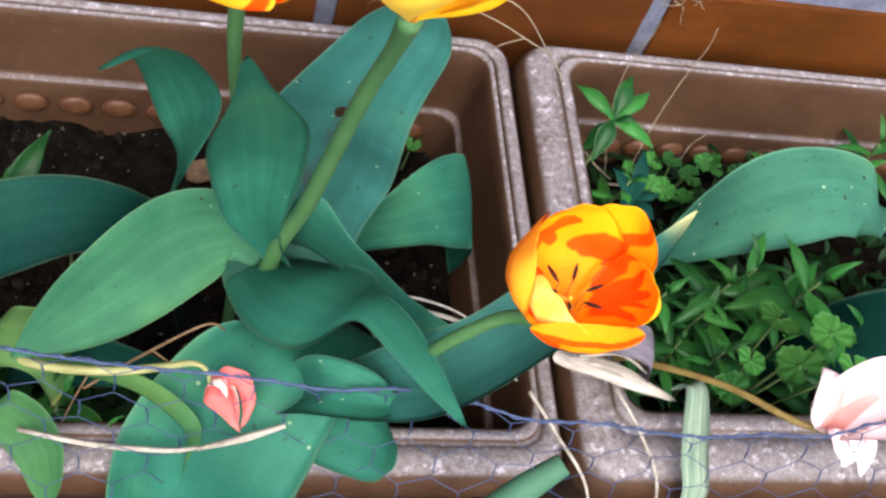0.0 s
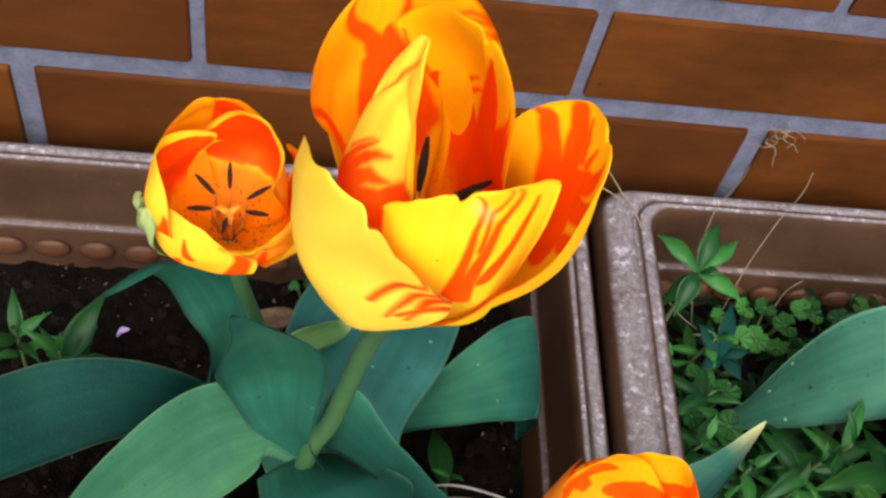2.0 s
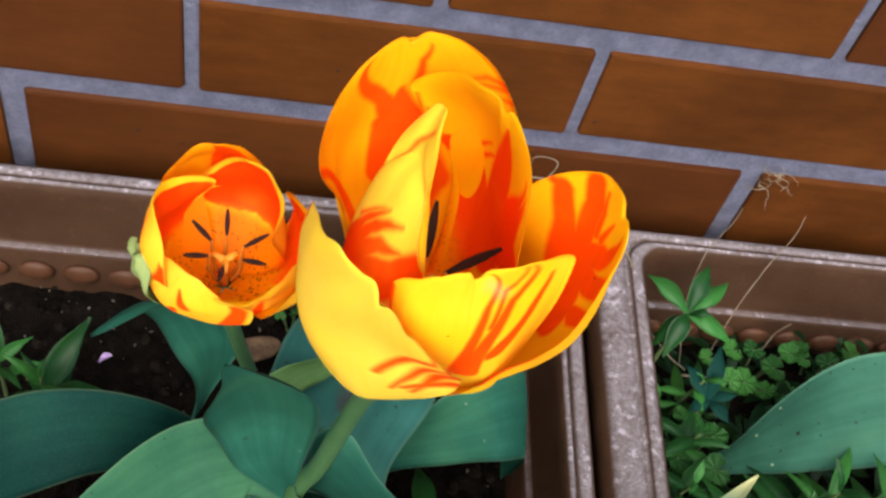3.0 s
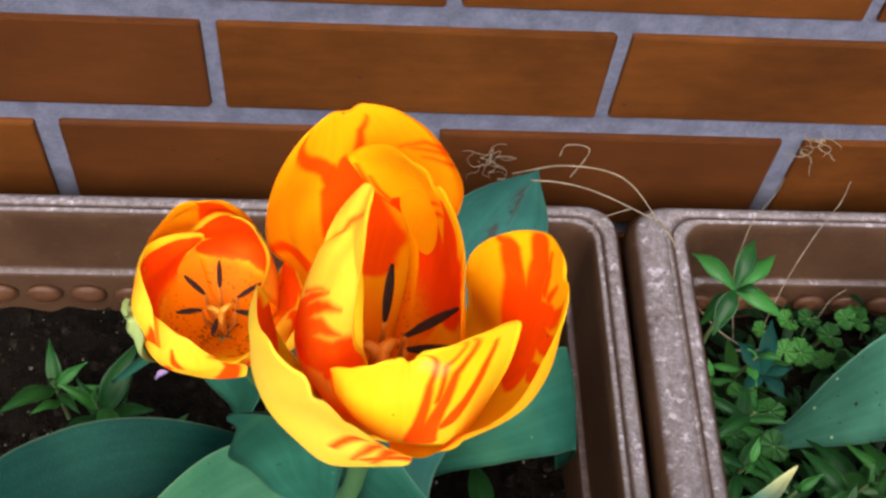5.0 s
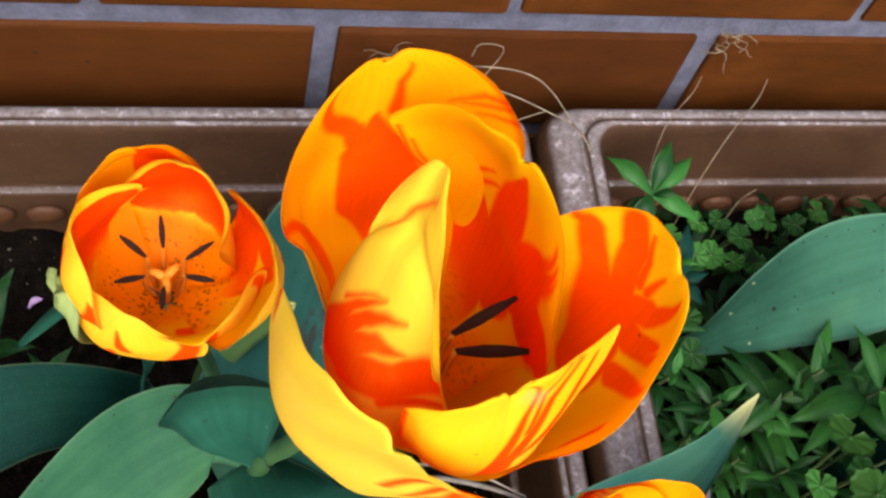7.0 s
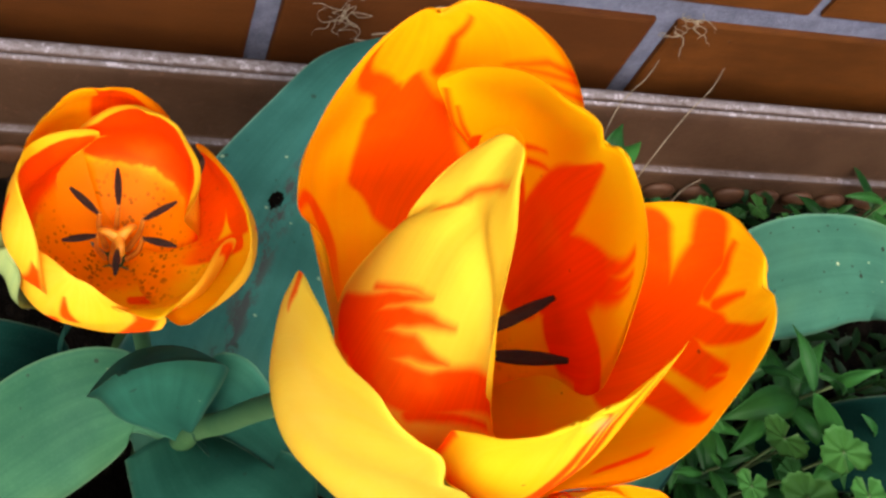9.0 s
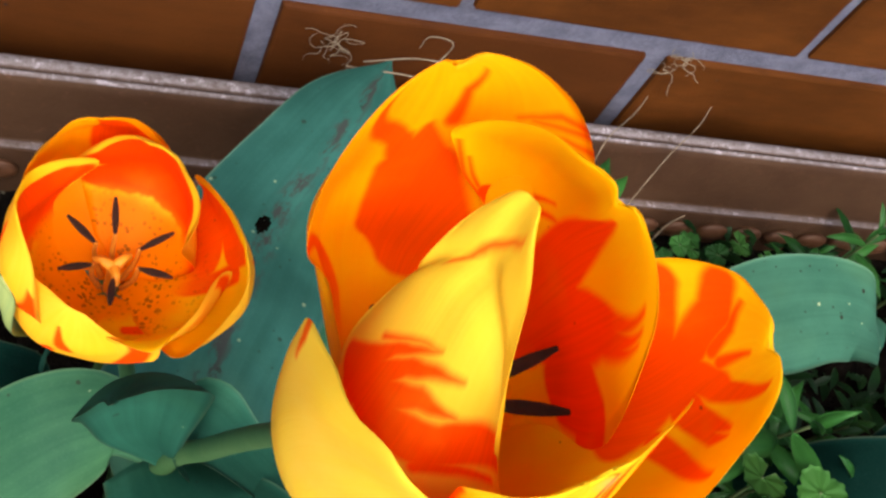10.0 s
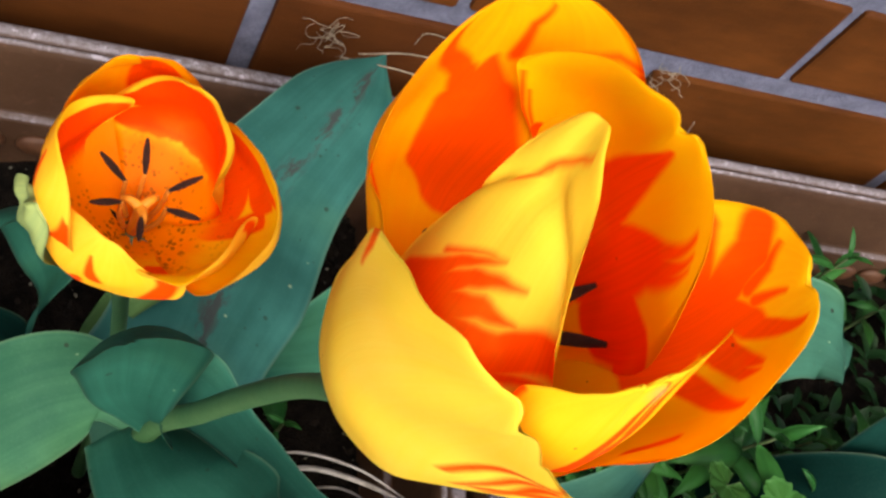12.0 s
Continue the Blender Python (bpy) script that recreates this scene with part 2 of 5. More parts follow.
def mat_petal(name, base=YELLOW, second=PALE, strokes=(), red=RED, foot=None, fade=0.38, foot_to=(.12, .4), rag=.12, pollen=0.0, faint=.15, scar=()):
    """Petal skin: two yellows in long veins, with red brush-like flames; each runs from (across, along) to (across, along)
    and its half width goes from the first to the second number."""
    m = Nodes(name)
    uv = m.coords("UV")
    ob = m.coords("Object")
    sep = m.node("ShaderNodeSeparateXYZ")
    m.put(sep.inputs[0], uv)
    u0, v0 = sep.outputs[0], sep.outputs[1]
    veins = m.noise(m.scaled(uv, (26, 1.3, 1)), 1.0, 4, .6)
    streak = m.noise(m.scaled(uv, (11, 1.1, 1)), 1.0, 1.5, .5)
    fine = m.noise(m.scaled(uv, (95, 3.0, 1)), 1.0, 2, .5)
    soft = m.noise(ob, 55, 3, .5)
    c = m.mix(m.step(m.math("ADD", m.math("MULTIPLY", veins, .45), m.math("MULTIPLY", soft, .6)), .3, .85), base, second)
    u = m.math("ADD", u0, m.math("MULTIPLY", m.math("SUBTRACT", soft, .5), .025))
    v = m.math("MULTIPLY", m.math("ADD", v0, m.math("MULTIPLY", m.math("SUBTRACT", streak, .5), rag)), 1.7)
    def brushed(runs, soft_edge):
        mask = None
        for ua, va, ub, vb, wa, wb in runs:
            va, vb = va * 1.7, vb * 1.7
            du, dv = ub - ua, vb - va
            n2 = max(1e-6, du * du + dv * dv)
            pu, pv = m.math("SUBTRACT", u, ua), m.math("SUBTRACT", v, va)
            t = m.math("ADD", m.math("MULTIPLY", pu, du / n2), m.math("MULTIPLY", pv, dv / n2), True)
            eu = m.math("SUBTRACT", pu, m.math("MULTIPLY", t, du))
            ev = m.math("SUBTRACT", pv, m.math("MULTIPLY", t, dv))
            d = m.math("SQRT", m.math("ADD", m.math("MULTIPLY", eu, eu), m.math("MULTIPLY", ev, ev)))
            d = m.math("SUBTRACT", d, m.math("ADD", m.math("MULTIPLY", t, wb - wa), wa))
            one = m.step(d, soft_edge, -soft_edge)
            mask = one if mask is None else m.math("MAXIMUM", mask, one)
        return mask

    mask = brushed(strokes, .017)
    if mask is not None:
        hue = m.mix(m.step(fine, .35, .7), red, tuple(x * .92 for x in red))
        hue = m.mix(m.math("MULTIPLY", m.step(soft, .5, .8), faint), hue, base)
        c = m.mix(mask, c, hue)
    if scar:
        c = m.mix(m.math("MULTIPLY", brushed(scar, .05), .4), c, (.90, .55, .30))
    if foot:
        c = m.mix(m.step(m.math("ADD", v0, m.math("MULTIPLY", m.math("SUBTRACT", soft, .5), .12)), foot_to[1], foot_to[0]), c, foot)
    speck = m.step(m.cells(ob, 170), .07, .045)
    c = m.mix(m.math("MULTIPLY", speck, m.math("MULTIPLY", m.step(m.noise(ob, 60, 2), .58, .64), .7)), c, (0.10, 0.03, 0.01))
    if pollen:
        dust = m.step(m.math("ADD", m.cells(ob, 640), m.math("MULTIPLY", m.noise(ob, 150, 3), .5)), .66, .52)
        near = m.math("MULTIPLY", m.step(v0, .40, .08), m.step(m.noise(ob, 190, 3), .38, .54))
        c = m.mix(m.math("MULTIPLY", m.math("MULTIPLY", dust, near), pollen), c, (0.05, 0.012, 0.004))
    m.bump(m.math("ADD", m.math("MULTIPLY", fine, .4), m.math("MULTIPLY", veins, .6)), .2, .0008)
    return m.finish(c, .55, 0, .12, fade, c)


def mat_plain(name, a, b, scale=60, rough=.7, bump=.3, metal=0.0, dist=.002, detail=5, spec=.3):
    m = Nodes(name)
    ob = m.coords("Object")
    big, small = m.noise(ob, scale, detail, .6), m.noise(ob, scale * 7, 3, .6)
    c = m.mix(m.step(m.math("ADD", m.math("MULTIPLY", big, .7), m.math("MULTIPLY", small, .3)), .3, .7), a, b)
    m.bump(m.math("ADD", big, m.math("MULTIPLY", small, .6)), bump, dist)
    return m.finish(c, rough, metal, spec)


def mat_brick():
    m = Nodes("brick_clinker")
    ob = m.coords("Object")
    rnd = m.random()
    drift = m.node("ShaderNodeVectorMath")
    m.put(drift.inputs[0], ob)
    drift.operation = "ADD"
    comb = m.node("ShaderNodeCombineXYZ")
    m.put(comb.inputs[0], m.math("MULTIPLY", rnd, 37.0))
    m.put(drift.inputs[1], comb.outputs[0])
    p = drift.outputs[0]
    big = m.noise(p, 14, 5, .6)
    lines = m.noise(m.scaled(p, (30, 60, 90)), 1.0, 4, .6)
    wide = m.noise(p, 5, 3, .5)
    grain = m.noise(p, 420, 3, .6)
    f = m.math("ADD", m.math("MULTIPLY", big, .35), m.math("ADD", m.math("MULTIPLY", lines, .25), m.math("MULTIPLY", wide, .4)))
    c = m.mix(m.step(f, .33, .7), (0.040, 0.0122, 0.0021), (0.100, 0.0308, 0.0050))
    c = m.mix(m.math("MULTIPLY", m.step(rnd, .35, 1.0), .5), c, (0.0451, 0.0131, 0.0041))
    c = m.mix(m.math("MULTIPLY", m.step(grain, .55, .8), .18), c, (0.1394, 0.0459, 0.0131))
    pit = m.step(m.math("ADD", m.cells(p, 24), m.math("MULTIPLY", m.noise(p, 50, 2), .04)), .062, .045)
    c = m.mix(m.math("MULTIPLY", pit, .85), c, (0.02, 0.012, 0.01))
    m.bump(m.math("SUBTRACT", m.math("ADD", m.math("MULTIPLY", lines, .5), m.math("MULTIPLY", grain, .4)), pit), .35, .0018)
    return m.finish(c, m.math("ADD", m.math("MULTIPLY", big, .25), .55), 0, .08)


def mat_planter():
    """Brown plastic, chalky grey-white bloom on what faces up."""
    m = Nodes("planter_plastic")
    ob = m.coords("Object")
    geo = m.node("ShaderNodeNewGeometry")
    sep = m.node("ShaderNodeSeparateXYZ")
    m.put(sep.inputs[0], geo.outputs["Normal"])
    up = m.step(sep.outputs[2], .62, .93)
    big, mid, fleck = m.noise(ob, 20, 4, .6), m.noise(ob, 200, 4, .65), m.noise(ob, 620, 3, .7)
    c = m.mix(m.step(big, .3, .7), (0.0335, 0.0150, 0.0068), (0.0505, 0.0252, 0.0122))
    c = m.mix(m.math("MULTIPLY", m.step(mid, .55, .8), .3), c, (0.18, 0.085, 0.05))
    bloom = m.mix(m.step(m.math("ADD", m.math("MULTIPLY", mid, .6), m.math("MULTIPLY", fleck, .5)), .42, .72), (0.112, 0.095, 0.092), (0.190, 0.172, 0.184))
    c = m.mix(m.math("MULTIPLY", up, m.step(m.math("ADD", m.math("MULTIPLY", big, .5), m.math("MULTIPLY", mid, .5)), .18, .50)), c, bloom)
    chalk = m.noise(ob, 130, 5, .7)
    c = m.mix(m.math("MULTIPLY", m.math("MULTIPLY", m.step(chalk, .55, .64), up), .7), c, (0.36, 0.335, 0.37))
    m.bump(m.math("ADD", mid, fleck), .3, .0012)
    return m.finish(c, m.math("ADD", m.math("MULTIPLY", mid, .25), .5), 0, .2)


M_BRICK = mat_brick()
M_MORTAR = mat_plain("mortar", (0.062, 0.068, 0.098), (0.116, 0.124, 0.172), 60, .9, .7, 0, .003)
M_PLANTER = mat_planter()
M_KNOB = mat_plain("ornament_plastic", (0.0530, 0.0205, 0.0075), (0.0800, 0.0330, 0.0140), 60, .55, .2)
M_SOIL = mat_plain("potting_soil", (0.0014, 0.0011, 0.0007), (0.0120, 0.0090, 0.0062), 75, .95, 1.0, 0, .01, spec=.05)
M_CRUMB = mat_plain("soil_crumb", (0.0022, 0.0017, 0.0011), (0.0150, 0.0110, 0.0074), 90, .95, .8, spec=.08)
M_GROUND = mat_plain("garden_earth", (0.0023, 0.0023, 0.0014), (0.0088, 0.0076, 0.0050), 8, .95, 1.0, 0, .02)
M_STEM = mat_plain("tulip_stem", (0.036, 0.104, 0.034), (0.058, 0.135, 0.047), 45, .5, .15)
M_LEAF = mat_leaf("tulip_leaf", (0.0290, 0.1500, 0.0980), (0.0105, 0.0750, 0.0480), spots=.6)
M_LEAF_SCARRED = mat_leaf("tulip_leaf_scarred", (0.0360, 0.1540, 0.1260), (0.0170, 0.0870, 0.0700), marks=.85, spots=.7)
M_LEAF_LIGHT = mat_leaf("tulip_leaf_light", (0.0450, 0.1520, 0.0700), (0.0125, 0.0730, 0.0370), spots=.9)
# Darker copy of the leaf green; shade low in the clumps is painted in.
M_LEAF_SHADED = mat_leaf("tulip_leaf_shaded", (0.0059, 0.0436, 0.0318), (0.0022, 0.0218, 0.0170), shine=.04)
M_LEAF_YELLOW = mat_leaf("tulip_leaf_yellowing", (0.1190, 0.2030, 0.0595), (0.0490, 0.1190, 0.0350), spots=.5, tip=(.4, .38, .12))
M_LEAF_TIP = mat_leaf("tulip_leaf_dry_tip", (0.0322, 0.1340, 0.1071), (0.0150, 0.0741, 0.0576), tip=(.42, .42, .18))
# Weed green darkened for the gaps: shade between the weeds put into the colour.
M_UNDER_SHADED = mat_leaf("undergrowth_leaf_shaded", (0.0100, 0.0430, 0.0100), (0.0026, 0.0150, 0.0040), edge=.1, gloss=.3, shine=.10)
M_WEED = mat_leaf("weed_leaf", (0.0220, 0.1060, 0.0190), (0.0050, 0.0350, 0.0075), edge=.05, gloss=.26, shine=.15, differ=.55)
M_LOBED = mat_leaf("lobed_leaf", (0.0270, 0.1060, 0.0190), (0.0090, 0.0470, 0.0100), edge=.1, gloss=.4, shine=.12, differ=.6)
M_WEEDSTEM = mat_plain("weed_stem", (0.0405, 0.0720, 0.0225), (0.0765, 0.1080, 0.0405), 60, .6, .2)
M_DRY = mat_plain("dry_stalk", (0.11, 0.085, 0.055), (0.24, 0.20, 0.14), 70, .85, .5)
M_STRAW = mat_plain("dry_leaf", (0.15, 0.13, 0.10), (0.36, 0.33, 0.28), 50, .85, .6)
M_TWIG = mat_plain("twig", (0.05, 0.028, 0.014), (0.16, 0.10, 0.05), 70, .8, .5)
M_WIRE = mat_plain("coated_wire", (0.022, 0.036, 0.085), (0.046, 0.066, 0.135), 80, .45, .2, .3)
M_ANTHER = mat_plain("anther", (0.0150, 0.0050, 0.0030), (0.0375, 0.0125, 0.0060), 500, .8, .8)
M_PISTIL = mat_plain("pistil", (0.50, 0.16, 0.008), (0.70, 0.29, 0.02), 200, .5, .2)

# Pale grey for light bounced off the added walls out of view.
M_UNSEEN_WALL = mat_plain("unseen_wall_grey", (0.24, 0.23, 0.21), (0.34, 0.33, 0.30), 3, .9, .4)

def mat_fibre(name, a, b, lines=40):
    """Bleached plant fibre, drawn along the blade."""
    m = Nodes(name)
    uv, ob = m.coords("UV"), m.coords("Object")
    run = m.noise(m.scaled(uv, (lines, 1.2, 1)), 1.0, 4, .7)
    c = m.mix(m.step(run, .36, .64), a, b)
    c = m.mix(m.math("MULTIPLY", m.step(m.noise(ob, 70, 3), .55, .75), .5), c, tuple(x * .55 for x in a))
    m.bump(run, .8, .0015)
    return m.finish(c, .8, 0, .15)


M_FIBRE = mat_fibre("bleached_fibre", (0.16, 0.13, 0.10), (0.58, 0.54, 0.47), 22)
M_LIMP_FIBRE = mat_fibre("limp_leaf_fibre", (0.085, 0.14, 0.10), (0.21, 0.26, 0.19), 5)
M_VIOLET = mat_fibre("violet_dying_leaf", (0.07, 0.075, 0.085), (0.15, 0.115, 0.15), 3)
M_GRIT = mat_plain("pale_grit", (0.0600, 0.0540, 0.0360), (0.1920, 0.1800, 0.1320), 300, .9, .4)

# ---- structure: ground, wall ----
SOIL_Z = 0.112


def ground_sheet():
    n = 60
    line = np.concatenate([-np.geomspace(1, 400, 18)[::-1], np.linspace(-.98, .98, n), np.geomspace(1, 400, 18)])
    g = np.stack(np.meshgrid(line, line - .6, indexing="ij"), -1)
    z = np.array([[noise.noise((x * 9, y * 9, 3)) * .012 * (abs(x) < 2) for x, y in row] for row in g])
    grid = np.dstack([g, z - .01])
    a, b = grid.shape[:2]
    faces = [[i * b + j, (i + 1) * b + j, (i + 1) * b + j + 1, i * b + j + 1] for i in range(a - 1) for j in range(b - 1)]
    return tagged(piece("ground", mesh_of("ground", grid.reshape(-1, 3), faces, [M_GROUND])), "dark bare garden earth in front of the planters", "ground", kind="structure")


ground_sheet()


def unseen_wall(name, x0, x1, y0, y1, height, label):
    """An added wall, never in view, that sets how much low light comes in."""
    bm = bmesh.new()
    bmesh.ops.create_cube(bm, size=1, matrix=Matrix.Translation(((x0 + x1) / 2, (y0 + y1) / 2, height / 2 - .05)) @ Matrix.Diagonal((x1 - x0, y1 - y0, height + .1, 1)))
    bmesh.ops.bevel(bm, geom=bm.edges[:], offset=.02, segments=2, affect="EDGES")
    me = bpy.data.meshes.new(name)
    bm.to_mesh(me)
    bm.free()
    me.materials.append(M_UNSEEN_WALL)
    tagged(piece(name, me), label, "wall", kind="structure")


# Added walls out of view: they limit and bounce light onto the planters.
unseen_wall("unseen_wall_back", -3.6, 3.6, -3.5, -3.3, 1.2, "unseen low grey wall added to limit the light")
unseen_wall("unseen_wall_west", -3.6, -3.4, -3.3, -.02, 1.2, "unseen low grey wall added to limit the light")
unseen_wall("unseen_wall_east", 3.4, 3.6, -3.3, -.02, 1.2, "unseen low grey wall added to limit the light")


def brick_mesh(length, height, seed):
    """A brick with rounded, slightly uneven arrises; its face is at y = 0."""
    bm = bmesh.new()
    bmesh.ops.create_cube(bm, size=1, matrix=Matrix.Translation((0, .03, 0)) @ Matrix.Diagonal((length, .06, height, 1)))
    bmesh.ops.bevel(bm, geom=[e for e in bm.edges if min(v.co.y for v in e.verts) < .001], offset=.0028, segments=2, affect="EDGES", profile=.6)
    rnd = random.Random(seed)
    for v in bm.verts:
        v.co.x += rnd.uniform(-.0006, .0006)
        v.co.z += rnd.uniform(-.0006, .0006)
    me = bpy.data.meshes.new("brick")
    bm.to_mesh(me)
    bm.free()
    me.materials.append(M_BRICK)
    return me


WALL_Y, COURSE, JOINT_Z, BED, PITCH, MID = 0.026, 0.1023, 0.2691, 0.0200, 0.263, 0.0166
wall = tagged(new("wall_house"), "brown clinker brick house wall with grey mortar joints", "brick wall", kind="structure")
back = bmesh.new()
bmesh.ops.create_cube(back, size=1, matrix=Matrix.Translation((0, WALL_Y + .134, 1.3)) @ Matrix.Diagonal((9, .26, 2.7, 1)))
part("mortar", back, M_MORTAR, wall, "grey recessed mortar")
far_verts, far_faces = [], []
meshes = {}
for row in range(-4, 24):
    zc = JOINT_Z - COURSE / 2 + row * COURSE
    shift = MID + ((0.0, -0.1441, 0.008)[row] if row in (0, 1, 2) else (0.0 if row % 2 == 0 else -.136))
    perp = .016 if row == 0 else .0095
    for k in range(-17, 18):
        x0, x1 = shift + PITCH * k, shift + PITCH * (k + 1)
        if row == 1 and k >= 0:
            x0, x1 = x0 - (.020 if k else 0), x1 - .020
        near = -1.05 < (x0 + x1) / 2 < .75 and -1 <= row <= 4
        length, height, zm = x1 - x0 - perp, COURSE - BED, zc
        if row <= 0:
            height, zm = (height + .024, zc - .012) if row == 0 else (height, zc - .024)
        if near:
            key = (round(length, 3), round(height, 3), (k + row) % 4)
            if key not in meshes:
                meshes[key] = brick_mesh(length, height, key[2] + 5)
            ob = piece("brick", meshes[key], wall)
            ob.location = ((x0 + x1) / 2, WALL_Y + random.uniform(-.0008, .0008), zm)
            ob.rotation_euler = (random.uniform(-.003, .003), random.uniform(-.002, .002), random.uniform(-.003, .003))
        else:
            b = len(far_verts)
            xa, xb, za, zb, e = x0 + perp / 2, x1 - perp / 2, zm - height / 2, zm + height / 2, .003
            far_verts += [(xa, WALL_Y + .02, za), (xb, WALL_Y + .02, za), (xb, WALL_Y + .02, zb), (xa, WALL_Y + .02, zb)]
            far_verts += [(xa + e, WALL_Y, za + e), (xb - e, WALL_Y, za + e), (xb - e, WALL_Y, zb - e), (xa + e, WALL_Y, zb - e)]
            far_faces += [[b + 4, b + 5, b + 6, b + 7], [b, b + 1, b + 5, b + 4], [b + 1, b + 2, b + 6, b + 5], [b + 2, b + 3, b + 7, b + 6], [b + 3, b, b + 4, b + 7]]
tagged(piece("bricks", mesh_of("bricks", far_verts, far_faces, [M_BRICK], smooth=False), wall), kind="stuff")


# ---- planters ----
def loop_of(x0, x1, y0, y1, r, n=7):
    """A rounded rectangle, anticlockwise from above."""
    out = []
    for cx, cy, a0 in ((x1 - r, y0 + r, -90), (x1 - r, y1 - r, 0), (x0 + r, y1 - r, 90), (x0 + r, y0 + r, 180)):
        for a in np.radians(np.linspace(a0, a0 + 90, n)):
            out.append((cx + r * math.cos(a), cy + r * math.sin(a)))
    return np.array(out)


def swept(name, box, rows, mat, parent, label=""):
    """Rows of (z, insets of left, right, front, back, corner radius), skinned one to the next."""
    x0, x1, y0, y1 = box
    loops = []
    for z, l, r, f, b, rad in rows:
        p = loop_of(x0 + l, x1 - r, y0 + f, y1 - b, rad)
        loops.append(np.column_stack([p, np.full(len(p), z)]))
    n = len(loops[0])
    verts = np.concatenate(loops)
    faces = [[i * n + j, i * n + (j + 1) % n, (i + 1) * n + (j + 1) % n, (i + 1) * n + j] for i in range(len(rows) - 1) for j in range(n)]
    return piece(name, mesh_of(name, verts, faces, [mat]), parent, label)


def planter(name, box, lip, label, pitch, start):
    """lip: widths of the rim at left, right, front, back."""
    ob = thing(name, label, "planter", "planters along the wall")
    l, r, f, b = lip

    def row(z, share, rad, more=0.0):
        return (z, l * share + more, r * share + more, f * share + more, b * share + more, rad)

    body = [row(0, .55, .02, .02), row(.004, .5, .024, .018), row(.165, .5, .024, 0.004), row(.172, .35, .024, 0)]
    body += [row(.185, .08, .024), row(.197, 0, .024), row(.2055, .015, .024), row(.2118, .07, .0235), row(.2160, .15, .023), row(.2185, .26, .022), row(.2195, .42, .02)]
    body += [row(.2183, .62, .018), row(.2150, .65, .018), row(.2148, .68, .018), row(.2190, .715, .018), row(.2204, .77, .017), row(.2202, .84, .017), row(.2180, .93, .0165), row(.2135, 1.0, .016)]
    body += [row(.207, 1.035, .016), row(.19, 1.1, .015), row(.162, 1.12, .015, .003), row(.1585, 1.12, .015, .004), row(.1577, 1.12, .015, .0075)]
    body += [row(.154, 1.12, .015, .0092), row(.10, 1.12, .015, .0125), row(.012, 1.12, .015, .03)]
    swept("body", box, body, M_PLANTER, ob)
    bm = bmesh.new()
    bmesh.ops.create_cube(bm, size=1, matrix=Matrix.Translation(((box[0] + box[1]) / 2, (box[2] + box[3]) / 2, .009)) @ Matrix.Diagonal((box[1] - box[0] - .06, box[3] - box[2] - .06, .012, 1)))
    part("floor", bm, M_PLANTER, ob)
    knob = bmesh.new()
    bmesh.ops.create_uvsphere(knob, u_segments=14, v_segments=8, radius=.0118, matrix=Matrix.Diagonal((1.12, .42, .86, 1)))
    for face in knob.faces:
        face.smooth = True
    first = part("ornament", knob, M_KNOB, ob, "round terracotta-coloured ornament")
    y = box[3] - b * 1.12 - .0125
    xs = np.arange(start, box[1] - r - .03, pitch)
    first.location = (xs[0], y, .137)
    for x in xs[1:]:
        o = piece("ornament", first.data, ob, "round terracotta-coloured ornament")
        o.location = (x, y, .137)
    return ob


BOX_L, LIP_L = (-.905, -.1065, -.364, -.0005), (.024, .0225, .038, .0220)
BOX_R, LIP_R = (-.1015, .697, -.366, -.0005), (.043, .030, .054, .0205)
planter("planter", BOX_L, LIP_L, "long brown plastic planter with a weathered speckled rim", .032, -.8448)
planter("planter", BOX_R, LIP_R, "long brown plastic planter overgrown with green weeds", .0296, -.0328)


def soil(name, box, lip, lift, label):
    x0, x1, y0, y1 = box[0] + lip[0] + .005, box[1] - lip[1] - .005, box[2] + lip[2] + .005, box[3] - lip[3] - .005
    nx, ny = 170, 78
    gx, gy = np.meshgrid(np.linspace(x0, x1, nx), np.linspace(y0, y1, ny), indexing="ij")
    z = np.zeros_like(gx)
    for i in range(nx):
        for j in range(ny):
            x, y = gx[i, j], gy[i, j]
            z[i, j] = noise.fractal((x * 26, y * 26, lift), 1.0, 2.0, 5) * .010 + noise.noise((x * 9, y * 9, 5)) * .008
    grid = np.dstack([gx, gy, z + SOIL_Z + lift]).reshape(-1, 3)
    faces = [[i * ny + j, (i + 1) * ny + j, (i + 1) * ny + j + 1, i * ny + j + 1] for i in range(nx - 1) for j in range(ny - 1)]
    tagged(piece(name, mesh_of(name, grid, faces, [M_SOIL])), label, "soil", kind="stuff")
    return lambda x, y: SOIL_Z + lift + noise.fractal((x * 26, y * 26, lift), 1.0, 2.0, 5) * .010 + noise.noise((x * 9, y * 9, 5)) * .008


soil_left = soil("soil", BOX_L, LIP_L, 0.0, "dark crumbly potting soil in the planter")
soil_right = soil("soil", BOX_R, LIP_R, .004, "dark potting soil beneath the weeds")


